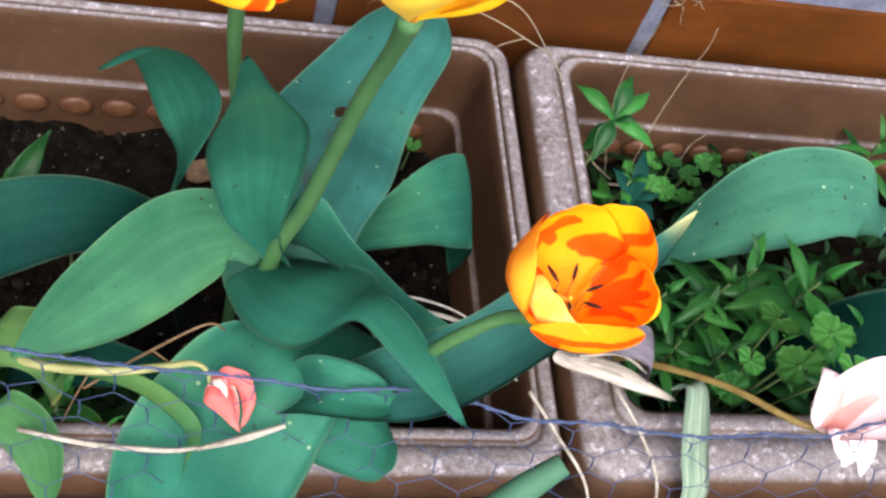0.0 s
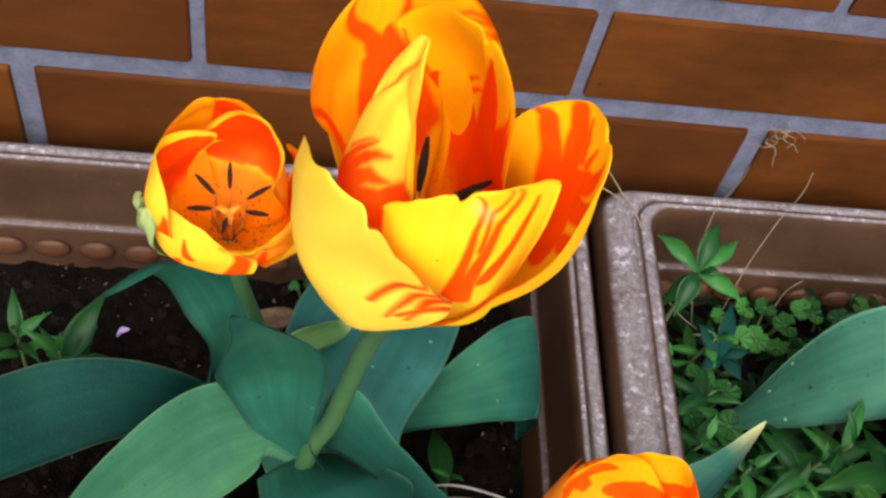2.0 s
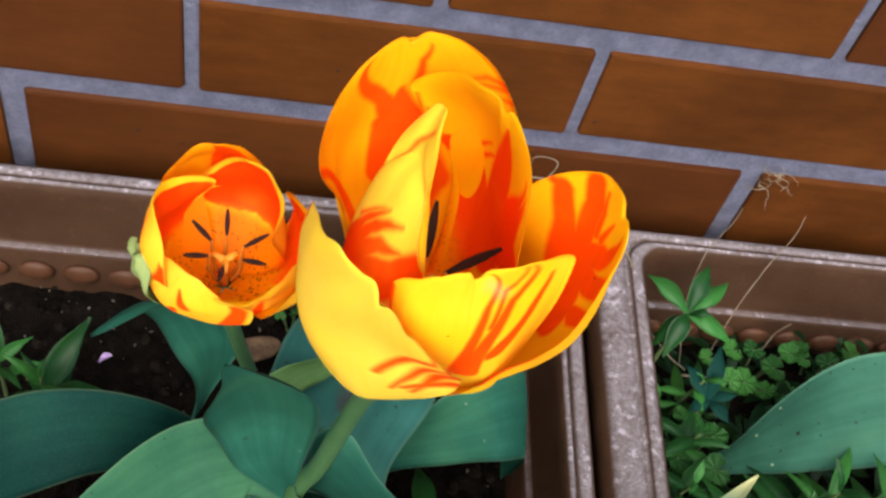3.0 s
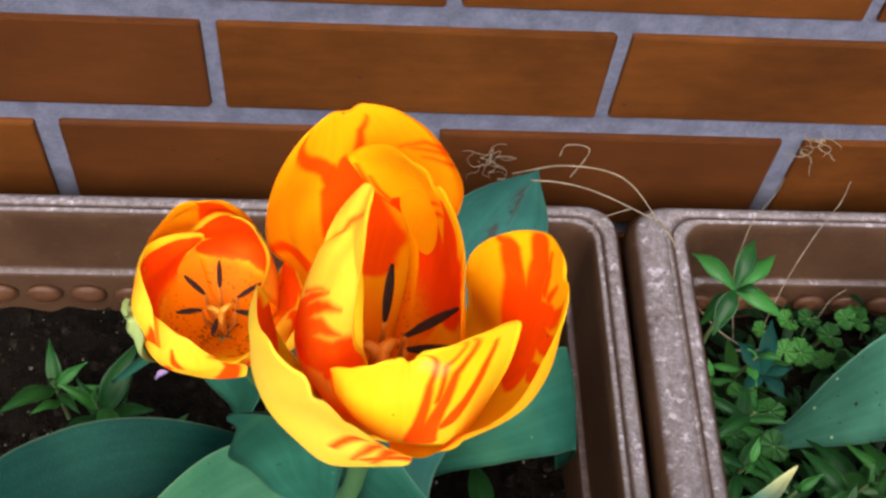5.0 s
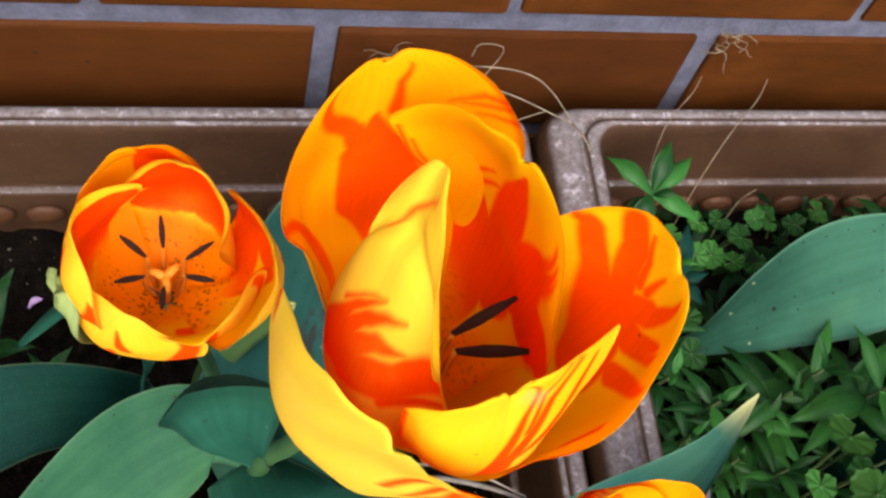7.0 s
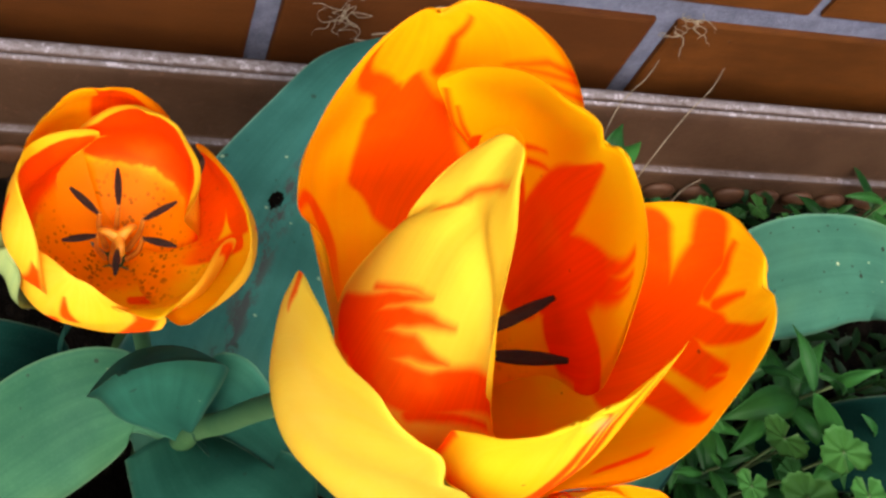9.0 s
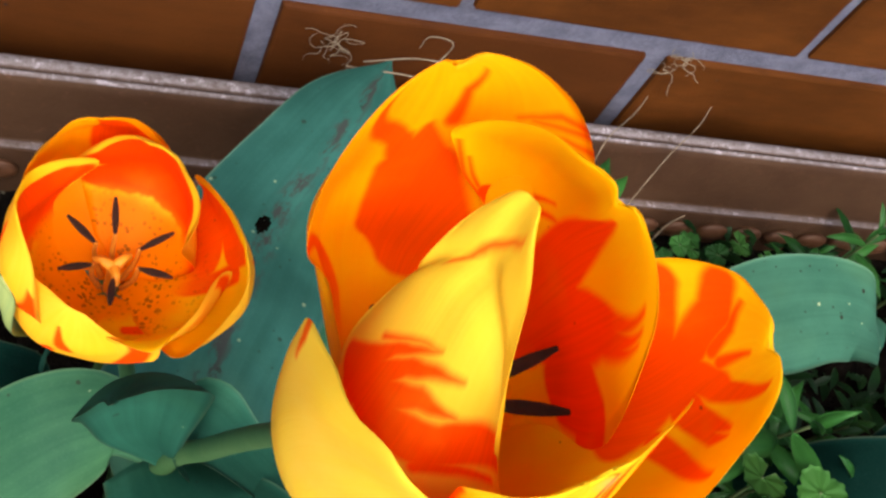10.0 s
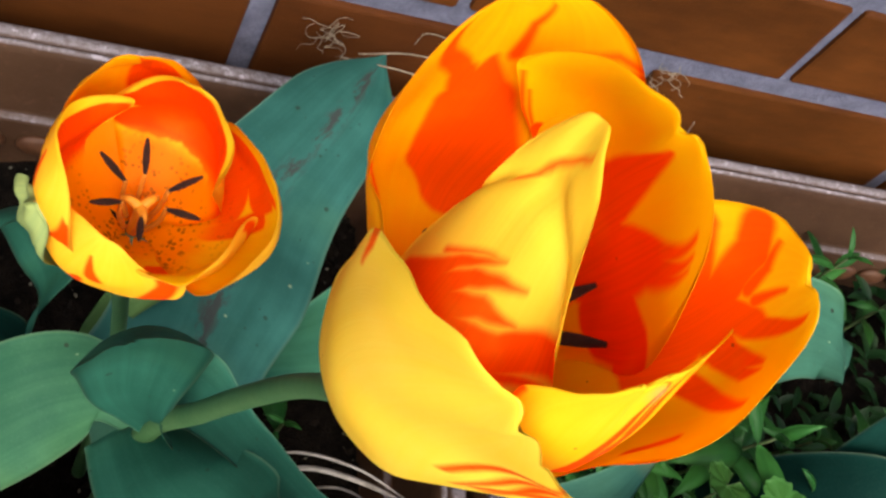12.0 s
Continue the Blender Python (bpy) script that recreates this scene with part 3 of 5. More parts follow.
def crumbs():
    rnd = random.Random(4)
    verts, faces = [], []
    base = bmesh.new()
    bmesh.ops.create_icosphere(base, subdivisions=1, radius=1)
    bv = [v.co.copy() for v in base.verts]
    bf = [[v.index for v in f.verts] for f in base.faces]
    base.free()
    for _ in range(900):
        x, y = rnd.uniform(-.62, -.14), rnd.uniform(-.31, -.03)
        r = .0012 + .0045 * rnd.random() ** 3
        rot = Euler((rnd.random() * 6, rnd.random() * 6, rnd.random() * 6)).to_matrix()
        k = len(verts)
        o = Vector((x, y, soil_left(x, y) + r * .2))
        verts += [o + rot @ Vector((v.x * r * rnd.uniform(.7, 1.3), v.y * r, v.z * r * .7)) for v in bv]
        faces += [[a + k for a in f] for f in bf]
    tagged(piece("soil_crumbs", mesh_of("soil_crumbs", verts, faces, [M_CRUMB], smooth=False)), "loose brown crumbs of earth on the soil", "soil", kind="stuff")


crumbs()


def grit():
    """Pale grains of perlite and root bits on the soil."""
    rnd = random.Random(14)
    verts, faces = [], []
    for _ in range(330):
        x, y = rnd.uniform(-.60, -.14), rnd.uniform(-.30, -.03)
        r = .0004 + .0011 * rnd.random() ** 2
        k = len(verts)
        o = Vector((x, y, soil_left(x, y) + .0016))
        rot = Euler((rnd.random() * 6, rnd.random() * 6, rnd.random() * 6)).to_matrix()
        verts += [o + rot @ (Vector(v) * r) for v in ((1.6, 0, 0), (-1.6, 0, 0), (0, 1, 0), (0, -1, 0), (0, 0, .8), (0, 0, -.8))]
        faces += [[k + a for a in f] for f in ((0, 2, 4), (2, 1, 4), (1, 3, 4), (3, 0, 4), (2, 0, 5), (1, 2, 5), (3, 1, 5), (0, 3, 5))]
    tagged(piece("soil_grit", mesh_of("soil_grit", verts, faces, [M_GRIT], smooth=False)), "tiny pale grains scattered on the soil", "soil", kind="stuff")


grit()


# ---- tulip parts ----
def leaf(parent, points, width, across, mat, cup=.25, wave=0.0, twist=0.0, shape=(.55, .9, 1, .95, .75, .42, .04), name="leaf", label="", n=46, m=15, hole=None, seed=1, curl=0.0, thick=.0011, blunt=False):
    """A blade along a curve: across gives the sideways direction (one vector, or one a point)."""
    c = catmull(points, n)
    t = unit(np.gradient(c, axis=0))
    a = np.array(across, float)
    a = np.tile(a, (n, 1)) if a.ndim == 1 else catmull(a, n)
    s = unit(a - (a * t).sum(-1, keepdims=True) * t)
    nor = np.cross(t, s)
    f = np.linspace(0, 1, n)
    w = width / 2 * np.clip(catmull([(x,) for x in shape], n)[:, 0], .02, None)
    w = w if blunt else w * np.where(f > .9, np.sqrt(np.clip(1 - ((f - .9) / .1) ** 2, 0, 1)) * .85 + .15, 1)
    v = np.linspace(-1, 1, m)
    th = cup * v[None, :] * 1.0
    grid = np.zeros((n, m, 3))
    for i in range(n):
        ripple = [wave * math.sin(9 * f[i] + 2.2 * seed + (0 if x > 0 else 1.9)) * abs(x) ** 2 + .25 * wave * noise.noise((f[i] * 14, x * 2, seed)) for x in v]
        grid[i] = c[i] + np.outer(v * w[i], s[i]) + np.outer(cup * w[i] * (v ** 2 - .35) + curl * w[i] * f[i] * v + np.array(ripple), nor[i])
    grid[0] = c[0] + (grid[0] - c[0]) * .6
    return shell(name, grid, thick, [mat], parent, label, hole=hole)


def round_petal(parent, base, axis, az, half, rs, zs, inner, outer, skew=0.0, edge=0.0, notch=None, tip=.62, ripple=.0012, seed=1, label="", zedge=0.0, n=34, m=25, thick=.0009, lop=0.0, lat=None):
    """A petal in the flower's round: azimuth, half width in degrees, radii and heights from foot to tip.
    edge: how far the margins lean in; lop: one margin stands higher; notch: (across, depth) of a dent in the top."""
    up = Vector(axis).normalized()
    xa = Vector((1, 0, 0)) - up * up.x
    xa.normalize()
    ya = up.cross(xa)
    f = np.linspace(0, 1, n)
    r = catmull([(x,) for x in rs], n)[:, 0]
    z = catmull([(x,) for x in zs], n)[:, 0]
    side = catmull([(x,) for x in (lat or rs)], n)[:, 0]
    mid = radians(az)
    out, along = xa * math.cos(mid) + ya * math.sin(mid), ya * math.cos(mid) - xa * math.sin(mid)
    grid = np.zeros((n, m, 3))
    for i in range(n):
        s = f[i]
        w = half * (.62 + .38 * min(1, s / .4))
        if s > tip:
            w *= max(.06, math.sqrt(max(0, 1 - ((s - tip) / (1 - tip)) ** 2.3)))
        for j, v in enumerate(np.linspace(-1, 1, m)):
            a = radians(w * v + skew * s * s)
            rip = ripple * noise.noise((s * 5, v * 2.5, seed * 7.3)) * (0.4 + s) * 2 + ripple * s * math.sin(7 * v + seed) * .4
            rr = r[i] - edge * side[i] * v * v * s + rip
            zz = z[i] - zedge * v * v * s + lop * v * s
            if notch:
                zz -= notch[1] * math.exp(-((v - notch[0]) / .10) ** 2) * max(0, s - .7) / .3
            grid[i, j] = Vector(base) + out * (rr - side[i] * (1 - math.cos(a))) + along * ((side[i] + rip) * math.sin(a)) + up * zz
    centre = np.array(base) + np.array(up) * max(zs) * .6
    return shell("petal", grid, thick, [inner, outer], parent, label, inward=centre)


def petal(parent, base, axis, rows, tip, inner, outer, notch=(), seed=1, ripple=.0009, label="", n=46, m=33, thick=.0009, crease=None, blunt=2.0):
    """A petal lofted over three cross-sections above its foot. Each gives (azimuth, radius, height) in degrees and mm for one margin,
    the midrib and the other margin; above `tip` the outline rounds off. notch: dents (across, depth, width) of the top edge."""
    up = Vector(axis).normalized()
    xa = Vector((1, 0, 0)) - up * up.x
    xa.normalize()
    ya = up.cross(xa)
    mesh = np.array([[np.array(xa * (r * math.cos(radians(a))) + ya * (r * math.sin(radians(a))) + up * z) / 1000 for a, r, z in row] for row in rows])
    mesh = np.concatenate([np.zeros((1, 3, 3)), mesh])
    f = np.concatenate([np.linspace(0, tip, int(n * .55))[:-1], tip + (1 - tip) * np.sin(np.linspace(0, np.pi / 2, n - int(n * .55) + 1))])
    lines = np.stack([catmull_at(mesh[:, k], f) for k in range(3)], 1)
    grid = np.zeros((n, m, 3))
    for i, s in enumerate(f):
        w = math.sqrt(max(.0004, 1 - min(1, (s - tip) / (1 - tip)) ** blunt)) if s > tip else 1
        w *= .35 + .65 * min(1, s / .16)
        a, b, c = lines[i]
        for j, q in enumerate(np.linspace(-1, 1, m)):
            v = q * w
            p = a * (v * (v - 1) / 2) + b * (1 - v * v) + c * (v * (v + 1) / 2)
            flat = p - np.array(up) * (p @ np.array(up))
            d = flat / max(1e-6, np.linalg.norm(flat))
            p = p + d * (ripple * (.3 + s) * (1.2 * noise.noise((s * 5, v * 2.2, seed * 7.3)) + .2 * s * math.sin(6 * v + seed)) * min(1, s * 4))
            p = p + np.array(up) * (ripple * 1.3 * s ** 4 * noise.noise((v * 5, seed * 3.1, .5)))
            for at, depth, wide in notch:
                p = p - np.array(up) * depth * math.exp(-((v - at) / wide) ** 2) * max(0, s - .6) / .4
            if crease:
                at, depth = crease
                p = p - d * depth * math.exp(-((s - at) / .02) ** 2)
            grid[i, j] = np.array(base) + p
    centre = np.array(base) + np.array(up) * rows[-1][1][2] / 1000 * .6
    return shell("petal", grid, thick, [inner, outer], parent, label, inward=centre, along=f)


def stamens(parent, base, axis, length, count, lean, start=0.0, anther=.0125, slim=1.0, turned=()):
    """Filaments with long dark anthers round a pale pistil."""
    up = Vector(axis).normalized()
    xa = Vector((1, 0, 0)) - up * up.x
    xa.normalize()
    ya = up.cross(xa)
    b = Vector(base)
    for k in range(count):
        a = radians((turned[k] if turned else start + 360 / count * k) + random.uniform(-7, 7) * (not turned))
        d = xa * math.cos(a) + ya * math.sin(a)
        foot, top = b + d * .003 + up * .006, b + d * lean + up * length
        fil = tube("stamen", [foot, foot.lerp(top, .5) + d * .001, top], [.0011 * slim, .0007 * slim], M_FILAMENT, parent)
        end = top + (d * .86 + up * .35).normalized() * anther
        mid = top.lerp(end, .5) + d * .0004
        v, f = tube_data([top - up * .0005, mid, end], [.0006 * slim, .0013 * slim, .0012 * slim, .0005 * slim], 8, 9)
        tube_me = mesh_of("anther", v, f, [M_ANTHER])
        piece("anther", tube_me, fil, "dark brown dusty anther")
    v, f = tube_data([b + up * .002, b + up * length * .5, b + up * length * (.92 if slim == 1 else .72)], [.0024 * slim, .0028 * slim ** 2, .0024 * slim ** 2], 10)
    pis = piece("pistil", mesh_of("pistil", v, f, [M_PISTIL]), parent, "yellow pistil with three stigma lobes")
    tip = b + up * length * (.9 if slim == 1 else .7)
    for k in range(3):
        a = radians(40 + 120 * k)
        d = xa * math.cos(a) + ya * math.sin(a)
        tube("stigma", [tip, tip + d * .003 + up * .0014, tip + d * .0052 + up * .0004], [.0022 * slim, .0016 * slim, .0009 * slim], M_PISTIL, pis)


M_FILAMENT = mat_plain("filament", (0.42, 0.12, 0.008), (0.62, 0.22, 0.015), 200, .5, .2)

# petal skins: foot, flames
FLOOR = (.93, .27, .001)
IN_RED = mat_petal("petal_inside_red", (.95, .48, .003), (.95, .54, .005), [(.900, .515, .700, .460, .097, .208), (.700, .460, .583, .383, .208, .242), (.583, .383, .500, .339, .242, .183), (.400, .647, .250, .614, .061, .078), (.250, .614, .217, .471, .078, .064), (.417, .911, .400, .669, .018, .103), (.400, .669, .383, .493, .103, .136), (.383, .493, .283, .416, .136, .111), (.317, .493, .250, .669, .110, .049), (.250, .669, .133, .922, .049, .012), (.283, .471, .200, .691, .099, .057), (.200, .691, .100, .911, .057, .009), (.183, .504, .167, .724, .076, .035), (.167, .724, .083, .900, .035, .006), (.100, .493, .083, .636, .090, .083), (.083, .636, .033, .691, .083, .053), (.033, .691, .000, .581, .053, .040), (.700, .592, .550, .691, .019, .006), (.683, .548, .500, .669, .025, .008), (.550, .460, .433, .592, .032, .008), (.983, .812, 1.00, .647, .008, .014), (1.00, .647, 1.00, .515, .014, .020), (.967, .713, .967, .559, .006, .014)], DEEP, foot=FLOOR, foot_to=(.24, .36), rag=.012, pollen=.5)
IN_RED_EDGED = mat_petal("petal_inside_red_edged", YELLOW, PALE, [(.36, .66, .64, .66, .34, .34), (.2, .5, .8, .5, .25, .25)], RED, foot=FLOOR, foot_to=(.2, .36))
IN_GOLD = mat_petal("petal_inside_gold", (.95, .36, .002), (.95, .47, .004), [(.383, .834, .350, .724, .019, .111), (.350, .724, .267, .515, .111, .174), (.267, .515, .217, .405, .174, .111), (.800, .977, .450, .812, .021, .044), (.450, .812, .383, .735, .044, .047), (.217, .955, .300, .911, .006, .018), (.300, .911, .317, .845, .018, .026), (.000, .867, .050, .878, .014, .010), (.050, .878, .150, .856, .010, .003), (.000, .856, .067, .856, .012, .007), (.067, .856, .117, .856, .007, .003), (.000, .823, .050, .834, .011, .006), (.050, .834, .083, .834, .006, .002), (1.00, .812, .650, .383, .018, .049), (.650, .383, .567, .295, .049, .049), (.567, .295, .583, .240, .049, .057)], RED, foot=FLOOR, foot_to=(.2, .36), rag=.012)
IN_STRIPED = mat_petal("petal_inside_striped", (.95, .46, .004), YELLOW, [(.983, .801, .950, .812, .022, .042), (.950, .812, .833, .735, .042, .062), (.833, .735, .750, .614, .062, .081), (.750, .614, .650, .482, .081, .102), (.950, .911, .817, .867, .040, .066), (.817, .867, .733, .768, .066, .073), (.733, .768, .683, .636, .073, .100), (.683, .636, .583, .493, .100, .105), (.683, .757, .567, .845, .063, .051), (.567, .845, .383, .966, .051, .019), (.617, .713, .483, .790, .081, .038), (.483, .790, .383, .856, .038, .011), (.567, .713, .417, .790, .047, .029), (.417, .790, .350, .856, .029, .007), (.517, .614, .367, .713, .063, .041), (.367, .713, .167, .867, .041, .012), (.867, .933, .750, .889, .009, .023), (.750, .889, .700, .834, .023, .030), (.633, .933, .650, .845, .011, .027), (.150, .570, .200, .669, .029, .024)], RED, foot=FLOOR, foot_to=(.24, .36), rag=.012)
OUT_PALE = mat_petal("petal_outside_pale", (.97, .75, .05), (.97, .81, .09), [(.850, .471, .917, .680, .009, .017), (.917, .680, 1.00, .834, .017, .009), (.917, .460, .950, .658, .009, .021), (.950, .658, 1.00, .768, .021, .018), (.800, .570, .867, .724, .016, .018), (.867, .724, 1.00, .878, .018, .004), (.883, .493, .950, .581, .015, .021), (.950, .581, 1.00, .647, .021, .022), (.000, .768, .050, .768, .039, .026), (.050, .768, .117, .746, .026, .008)], RED, foot=(.95, .74, .10), foot_to=(.15, .45), rag=.012)
OUT_YELLOW = mat_petal("petal_outside_yellow", YELLOW, PALE, [(.700, .988, .600, .878, .009, .020), (.600, .878, .550, .757, .020, .037), (.550, .757, .500, .603, .037, .082), (.933, .966, .717, .867, .004, .022), (.717, .867, .633, .757, .022, .044), (.633, .757, .550, .603, .044, .079), (.933, .977, .683, .911, .002, .012), (.683, .911, .633, .812, .012, .020), (.900, .889, .817, .779, .010, .033), (.817, .779, .700, .680, .033, .057), (.000, .867, .000, .713, .025, .022), (.000, .713, .000, .020, .022, .040)], RED, rag=.012, scar=[(.617, .955, .667, .911, .025, .022)])
OUT_FLAMED = mat_petal("petal_outside_flamed", (.95, .66, .035), (.95, .73, .06), [(.133, .658, .317, .757, .078, .025), (.317, .757, .517, .812, .025, .003), (.183, .647, .417, .757, .075, .030), (.417, .757, .667, .823, .030, .005), (.250, .647, .533, .746, .071, .031), (.533, .746, .700, .779, .031, .005), (.333, .647, .550, .702, .067, .038), (.550, .702, .767, .779, .038, .007), (.383, .636, .650, .702, .068, .065), (.650, .702, 1.00, .900, .065, .037), (.650, .658, .917, .790, .027, .011), (.250, .889, .383, .922, .007, .010), (.383, .922, .650, .977, .010, .004), (.233, .757, .383, .790, .012, .006), (.383, .790, .517, .812, .006, .002)], RED, rag=.012)
OUT_STRIPED = mat_petal("petal_outside_striped", YELLOW, (.95, .55, .02), [(.700, .702, .650, .537, .051, .094), (.650, .537, .517, .361, .094, .094), (.517, .361, .250, .295, .094, .072), (.617, .493, .450, .317, .075, .080), (.000, .768, .000, .647, .014, .031), (.000, .647, .000, .482, .031, .028)], RED, rag=.012)
OUT_GOLD = mat_petal("petal_outside_gold", (.95, .40, .005), YELLOW, [(.5, .1, .5, .9, .14, .06)], RED)
M_SEPAL = mat_leaf("half_green_petal", (0.30, 0.36, 0.11), (0.15, 0.24, 0.09), vein=.3)
IN_RED_SMALL = mat_petal("petal_small_red", YELLOW, PALE, [(.30, .62, .70, .62, .30, .30), (.42, .70, .58, .70, .36, .36), (.15, .40, .85, .40, .16, .16), (.10, .34, .26, .52, .15, .22)], DEEP, foot=FLOOR, foot_to=(.27, .36), rag=.05, pollen=.65)
IN_SMALL_GOLD = mat_petal("petal_small_gold", (.95, .36, .002), (.95, .44, .004), [(.12, .5, .30, .95, .28, .10)], RED, foot=FLOOR, foot_to=(.2, .36), rag=.05)
IN_SMALL_STRIPED = mat_petal("petal_small_striped", (.95, .46, .004), YELLOW, [(1.00, .383, .867, .372, .064, .140), (.867, .372, .700, .284, .140, .149), (.700, .284, .667, .207, .149, .117), (.883, .504, .700, .493, .081, .035), (.483, .240, .567, .515, .079, .070), (.92, .42, .80, .66, .16, .17), (.80, .66, .62, .74, .17, .05), (.70, .48, .60, .68, .12, .03)], RED, foot=FLOOR, foot_to=(.20, .30), rag=.012, pollen=.7)
IN_SMALL_ARCS = mat_petal("petal_small_arcs", (.95, .46, .004), YELLOW, [(.42, .56, 1.0, .58, .07, .12), (.50, .40, .98, .44, .09, .14), (.300, .229, .900, .284, .043, .088), (.900, .284, 1.00, .603, .088, .063), (.333, .372, .717, .383, .040, .057), (.717, .383, 1.00, .482, .057, .027), (.000, .020, .000, .658, .049, .052)], RED, foot=FLOOR, foot_to=(.10, .20), rag=.012, pollen=.3)
IN_SMALL_YELLOW = mat_petal("petal_small_yellow", (.95, .50, .012), (.95, .60, .05), [(.62, .30, 1.0, .50, .10, .20), (.60, .24, 1.0, .60, .06, .16), (.70, .70, 1.0, .74, .02, .05)], RED, foot=FLOOR, foot_to=(.12, .24), rag=.07, pollen=.45)
OUT_SMALL = mat_petal("petal_small_outside", (.95, .50, .012), (.95, .60, .05), [(.40, .2, .52, .60, .12, .03), (.53, .86, .60, .70, .012, .05), (.85, .2, .95, .8, .1, .03)], RED, rag=.08)
LOW_FOOT = (.95, .32, .003)
IN_LOW_RED = mat_petal("petal_low_red", (.95, .31, .003), (.95, .42, .004), [(.70, .42, .42, .70, .10, .10), (.60, .52, .50, .44, .12, .08), (.22, .44, .02, .66, .10, .14), (.05, .48, .16, .40, .12, .05)], RED, foot=LOW_FOOT, foot_to=(.2, .36), rag=.07, pollen=.3)
IN_LOW_STRIPED = mat_petal("petal_low_striped", (.95, .31, .003), (.95, .42, .004), [(.97, .92, .92, .25, .03, .08), (.78, .93, .76, .22, .02, .10), (.60, .70, .70, .24, .035, .13), (.26, .48, .60, .20, .03, .11), (.45, .60, .62, .30, .015, .06)], RED, foot=LOW_FOOT, foot_to=(.10, .20), rag=.10, pollen=.3)
IN_LOW_BAND = mat_petal("petal_low_band", (.95, .32, .003), (.95, .42, .004), [(-.02, 1.0, .46, .70, .035, .08), (.46, .70, .50, .42, .08, .14), (.78, .59, .70, .68, .012, .02), (.8, .36, .6, .46, .05, .1)], RED, foot=LOW_FOOT, foot_to=(.2, .34), rag=.05)
IN_LOW_FRONT = mat_petal("petal_low_front", (.95, .25, .003), (.95, .36, .004), [(-.02, .70, .20, .80, .12, .12), (.20, .80, .80, .80, .12, .12), (.80, .80, 1.0, .72, .12, .08)], RED, foot=LOW_FOOT, foot_to=(.1, .22), rag=.06)
OUT_LOW_FRONT = mat_petal("petal_low_front_outside", (.95, .24, .003), (.95, .36, .005), [(.0, .62, 1.0, .70, .12, .10), (-.02, .40, .12, .62, .1, .12)], RED, rag=.06)
OUT_LOW_FOLD = mat_petal("petal_low_fold", (.95, .60, .02), (.95, .74, .30), [(.02, .97, .42, .42, .05, .09), (.42, .42, .70, .25, .09, .12)], RED, rag=.06)
OUT_LOW = mat_petal("petal_low_outside", (.95, .38, .015), (.95, .48, .04), [(.52, .30, .90, .48, .08, .09), (-.02, .90, .04, .74, .05, .02), (.15, .25, .4, .35, .05, .05)], RED, rag=.05)


def big_tulip():
    t = thing("tulip", "tall open yellow tulip flamed with orange red", "tulip", "tulips in the planters")
    b, ax = (-0.2943, -0.3592, 0.6098), (.06, .05, 1)
    tube("stem", [(-.306, -.262, SOIL_Z - .01), (-.307, -.272, .25), (-.3041, -.2777, .335), (-.2973, -.2922, .40), (-.2946, -.3075, .465), (-.2928, -.3250, .530), (-.2918, -.3415, .575), (-0.2943, -0.3592, 0.6118)], [.0056, .0054, .0050, .0044, .0040, .0036, .0034, .0042], M_STEM, t, sides=14, n=40)
    # outer whorl
    petal(t, b, ax, (((158.1, 23.5, 30.1), (221.1, 22.5, 24.6), (276.1, 26.2, 38.5)), ((171.1, 29.0, 62.9), (211.8, 32.0, 56.0), (279.1, 35.9, 60.5)), ((190.0, 31.0, 81.6), (234.8, 37.3, 89.5), (268.6, 39.6, 77.4))), 0.739, IN_RED_EDGED, OUT_PALE, seed=1, notch=((.30, .003, .06), (.62, .0016, .05)), ripple=.0015)
    petal(t, b, ax, (((295.1, 23.8, 33.1), (347.4, 26.6, 32.1), (35.9, 26.4, 34.6)), ((305.6, 31.6, 55.1), (345.0, 37.8, 58.2), (38.4, 24.6, 65.8)), ((307.4, 39.4, 75.6), (348.3, 37.0, 89.2), (41.8, 35.2, 91.3))), 0.645, IN_STRIPED, OUT_STRIPED, seed=2, notch=((.1, .002, .05),))
    petal(t, b, ax, (((65.2, 26.4, 35.2), (116.6, 31.9, 35.8), (145.6, 18.6, 38.8)), ((57.7, 32.2, 67.7), (119.3, 36.9, 59.0), (139.9, 29.2, 52.3)), ((45.6, 35.8, 102.6), (114.4, 37.9, 91.8), (174.0, 35.2, 71.3))), 0.650, IN_GOLD, OUT_GOLD, seed=3, notch=((-.12, .0025, .05),))
    # inner whorl
    petal(t, b, ax, (((250.7, 11.5, 37.5), (305.7, 23.2, 35.7), (319.7, 23.3, 26.2)), ((245.0, 26.8, 65.8), (281.4, 28.9, 58.1), (334.0, 30.5, 60.9)), ((240.2, 30.6, 91.2), (273.1, 27.8, 90.9), (346.7, 31.1, 85.6))), 0.850, IN_RED_EDGED, OUT_YELLOW, seed=4, notch=((.04, .0045, .07),), ripple=.0012)
    petal(t, b, ax, (((1.9, 19.7, 35.8), (56.6, 25.7, 37.3), (75.7, 28.0, 50.8)), ((318.3, 21.8, 66.1), (60.3, 27.5, 70.2), (102.4, 28.9, 75.5)), ((317.0, 17.9, 89.4), (61.6, 11.9, 101.1), (116.0, 34.4, 88.2))), 0.801, IN_RED, OUT_GOLD, seed=5, notch=((-.05, .002, .05),), blunt=3.0)
    petal(t, b, ax, (((166.1, 14.1, 33.2), (215.8, 13.9, 34.1), (269.4, 16.3, 33.6)), ((158.7, 20.3, 55.2), (217.5, 22.1, 66.1), (275.4, 24.9, 57.3)), ((151.4, 17.2, 84.0), (130.2, 10.3, 99.6), (240.4, 24.6, 89.0))), 0.848, IN_RED_EDGED, OUT_FLAMED, seed=6, crease=(.90, .0016), ripple=.0008, blunt=4.5)
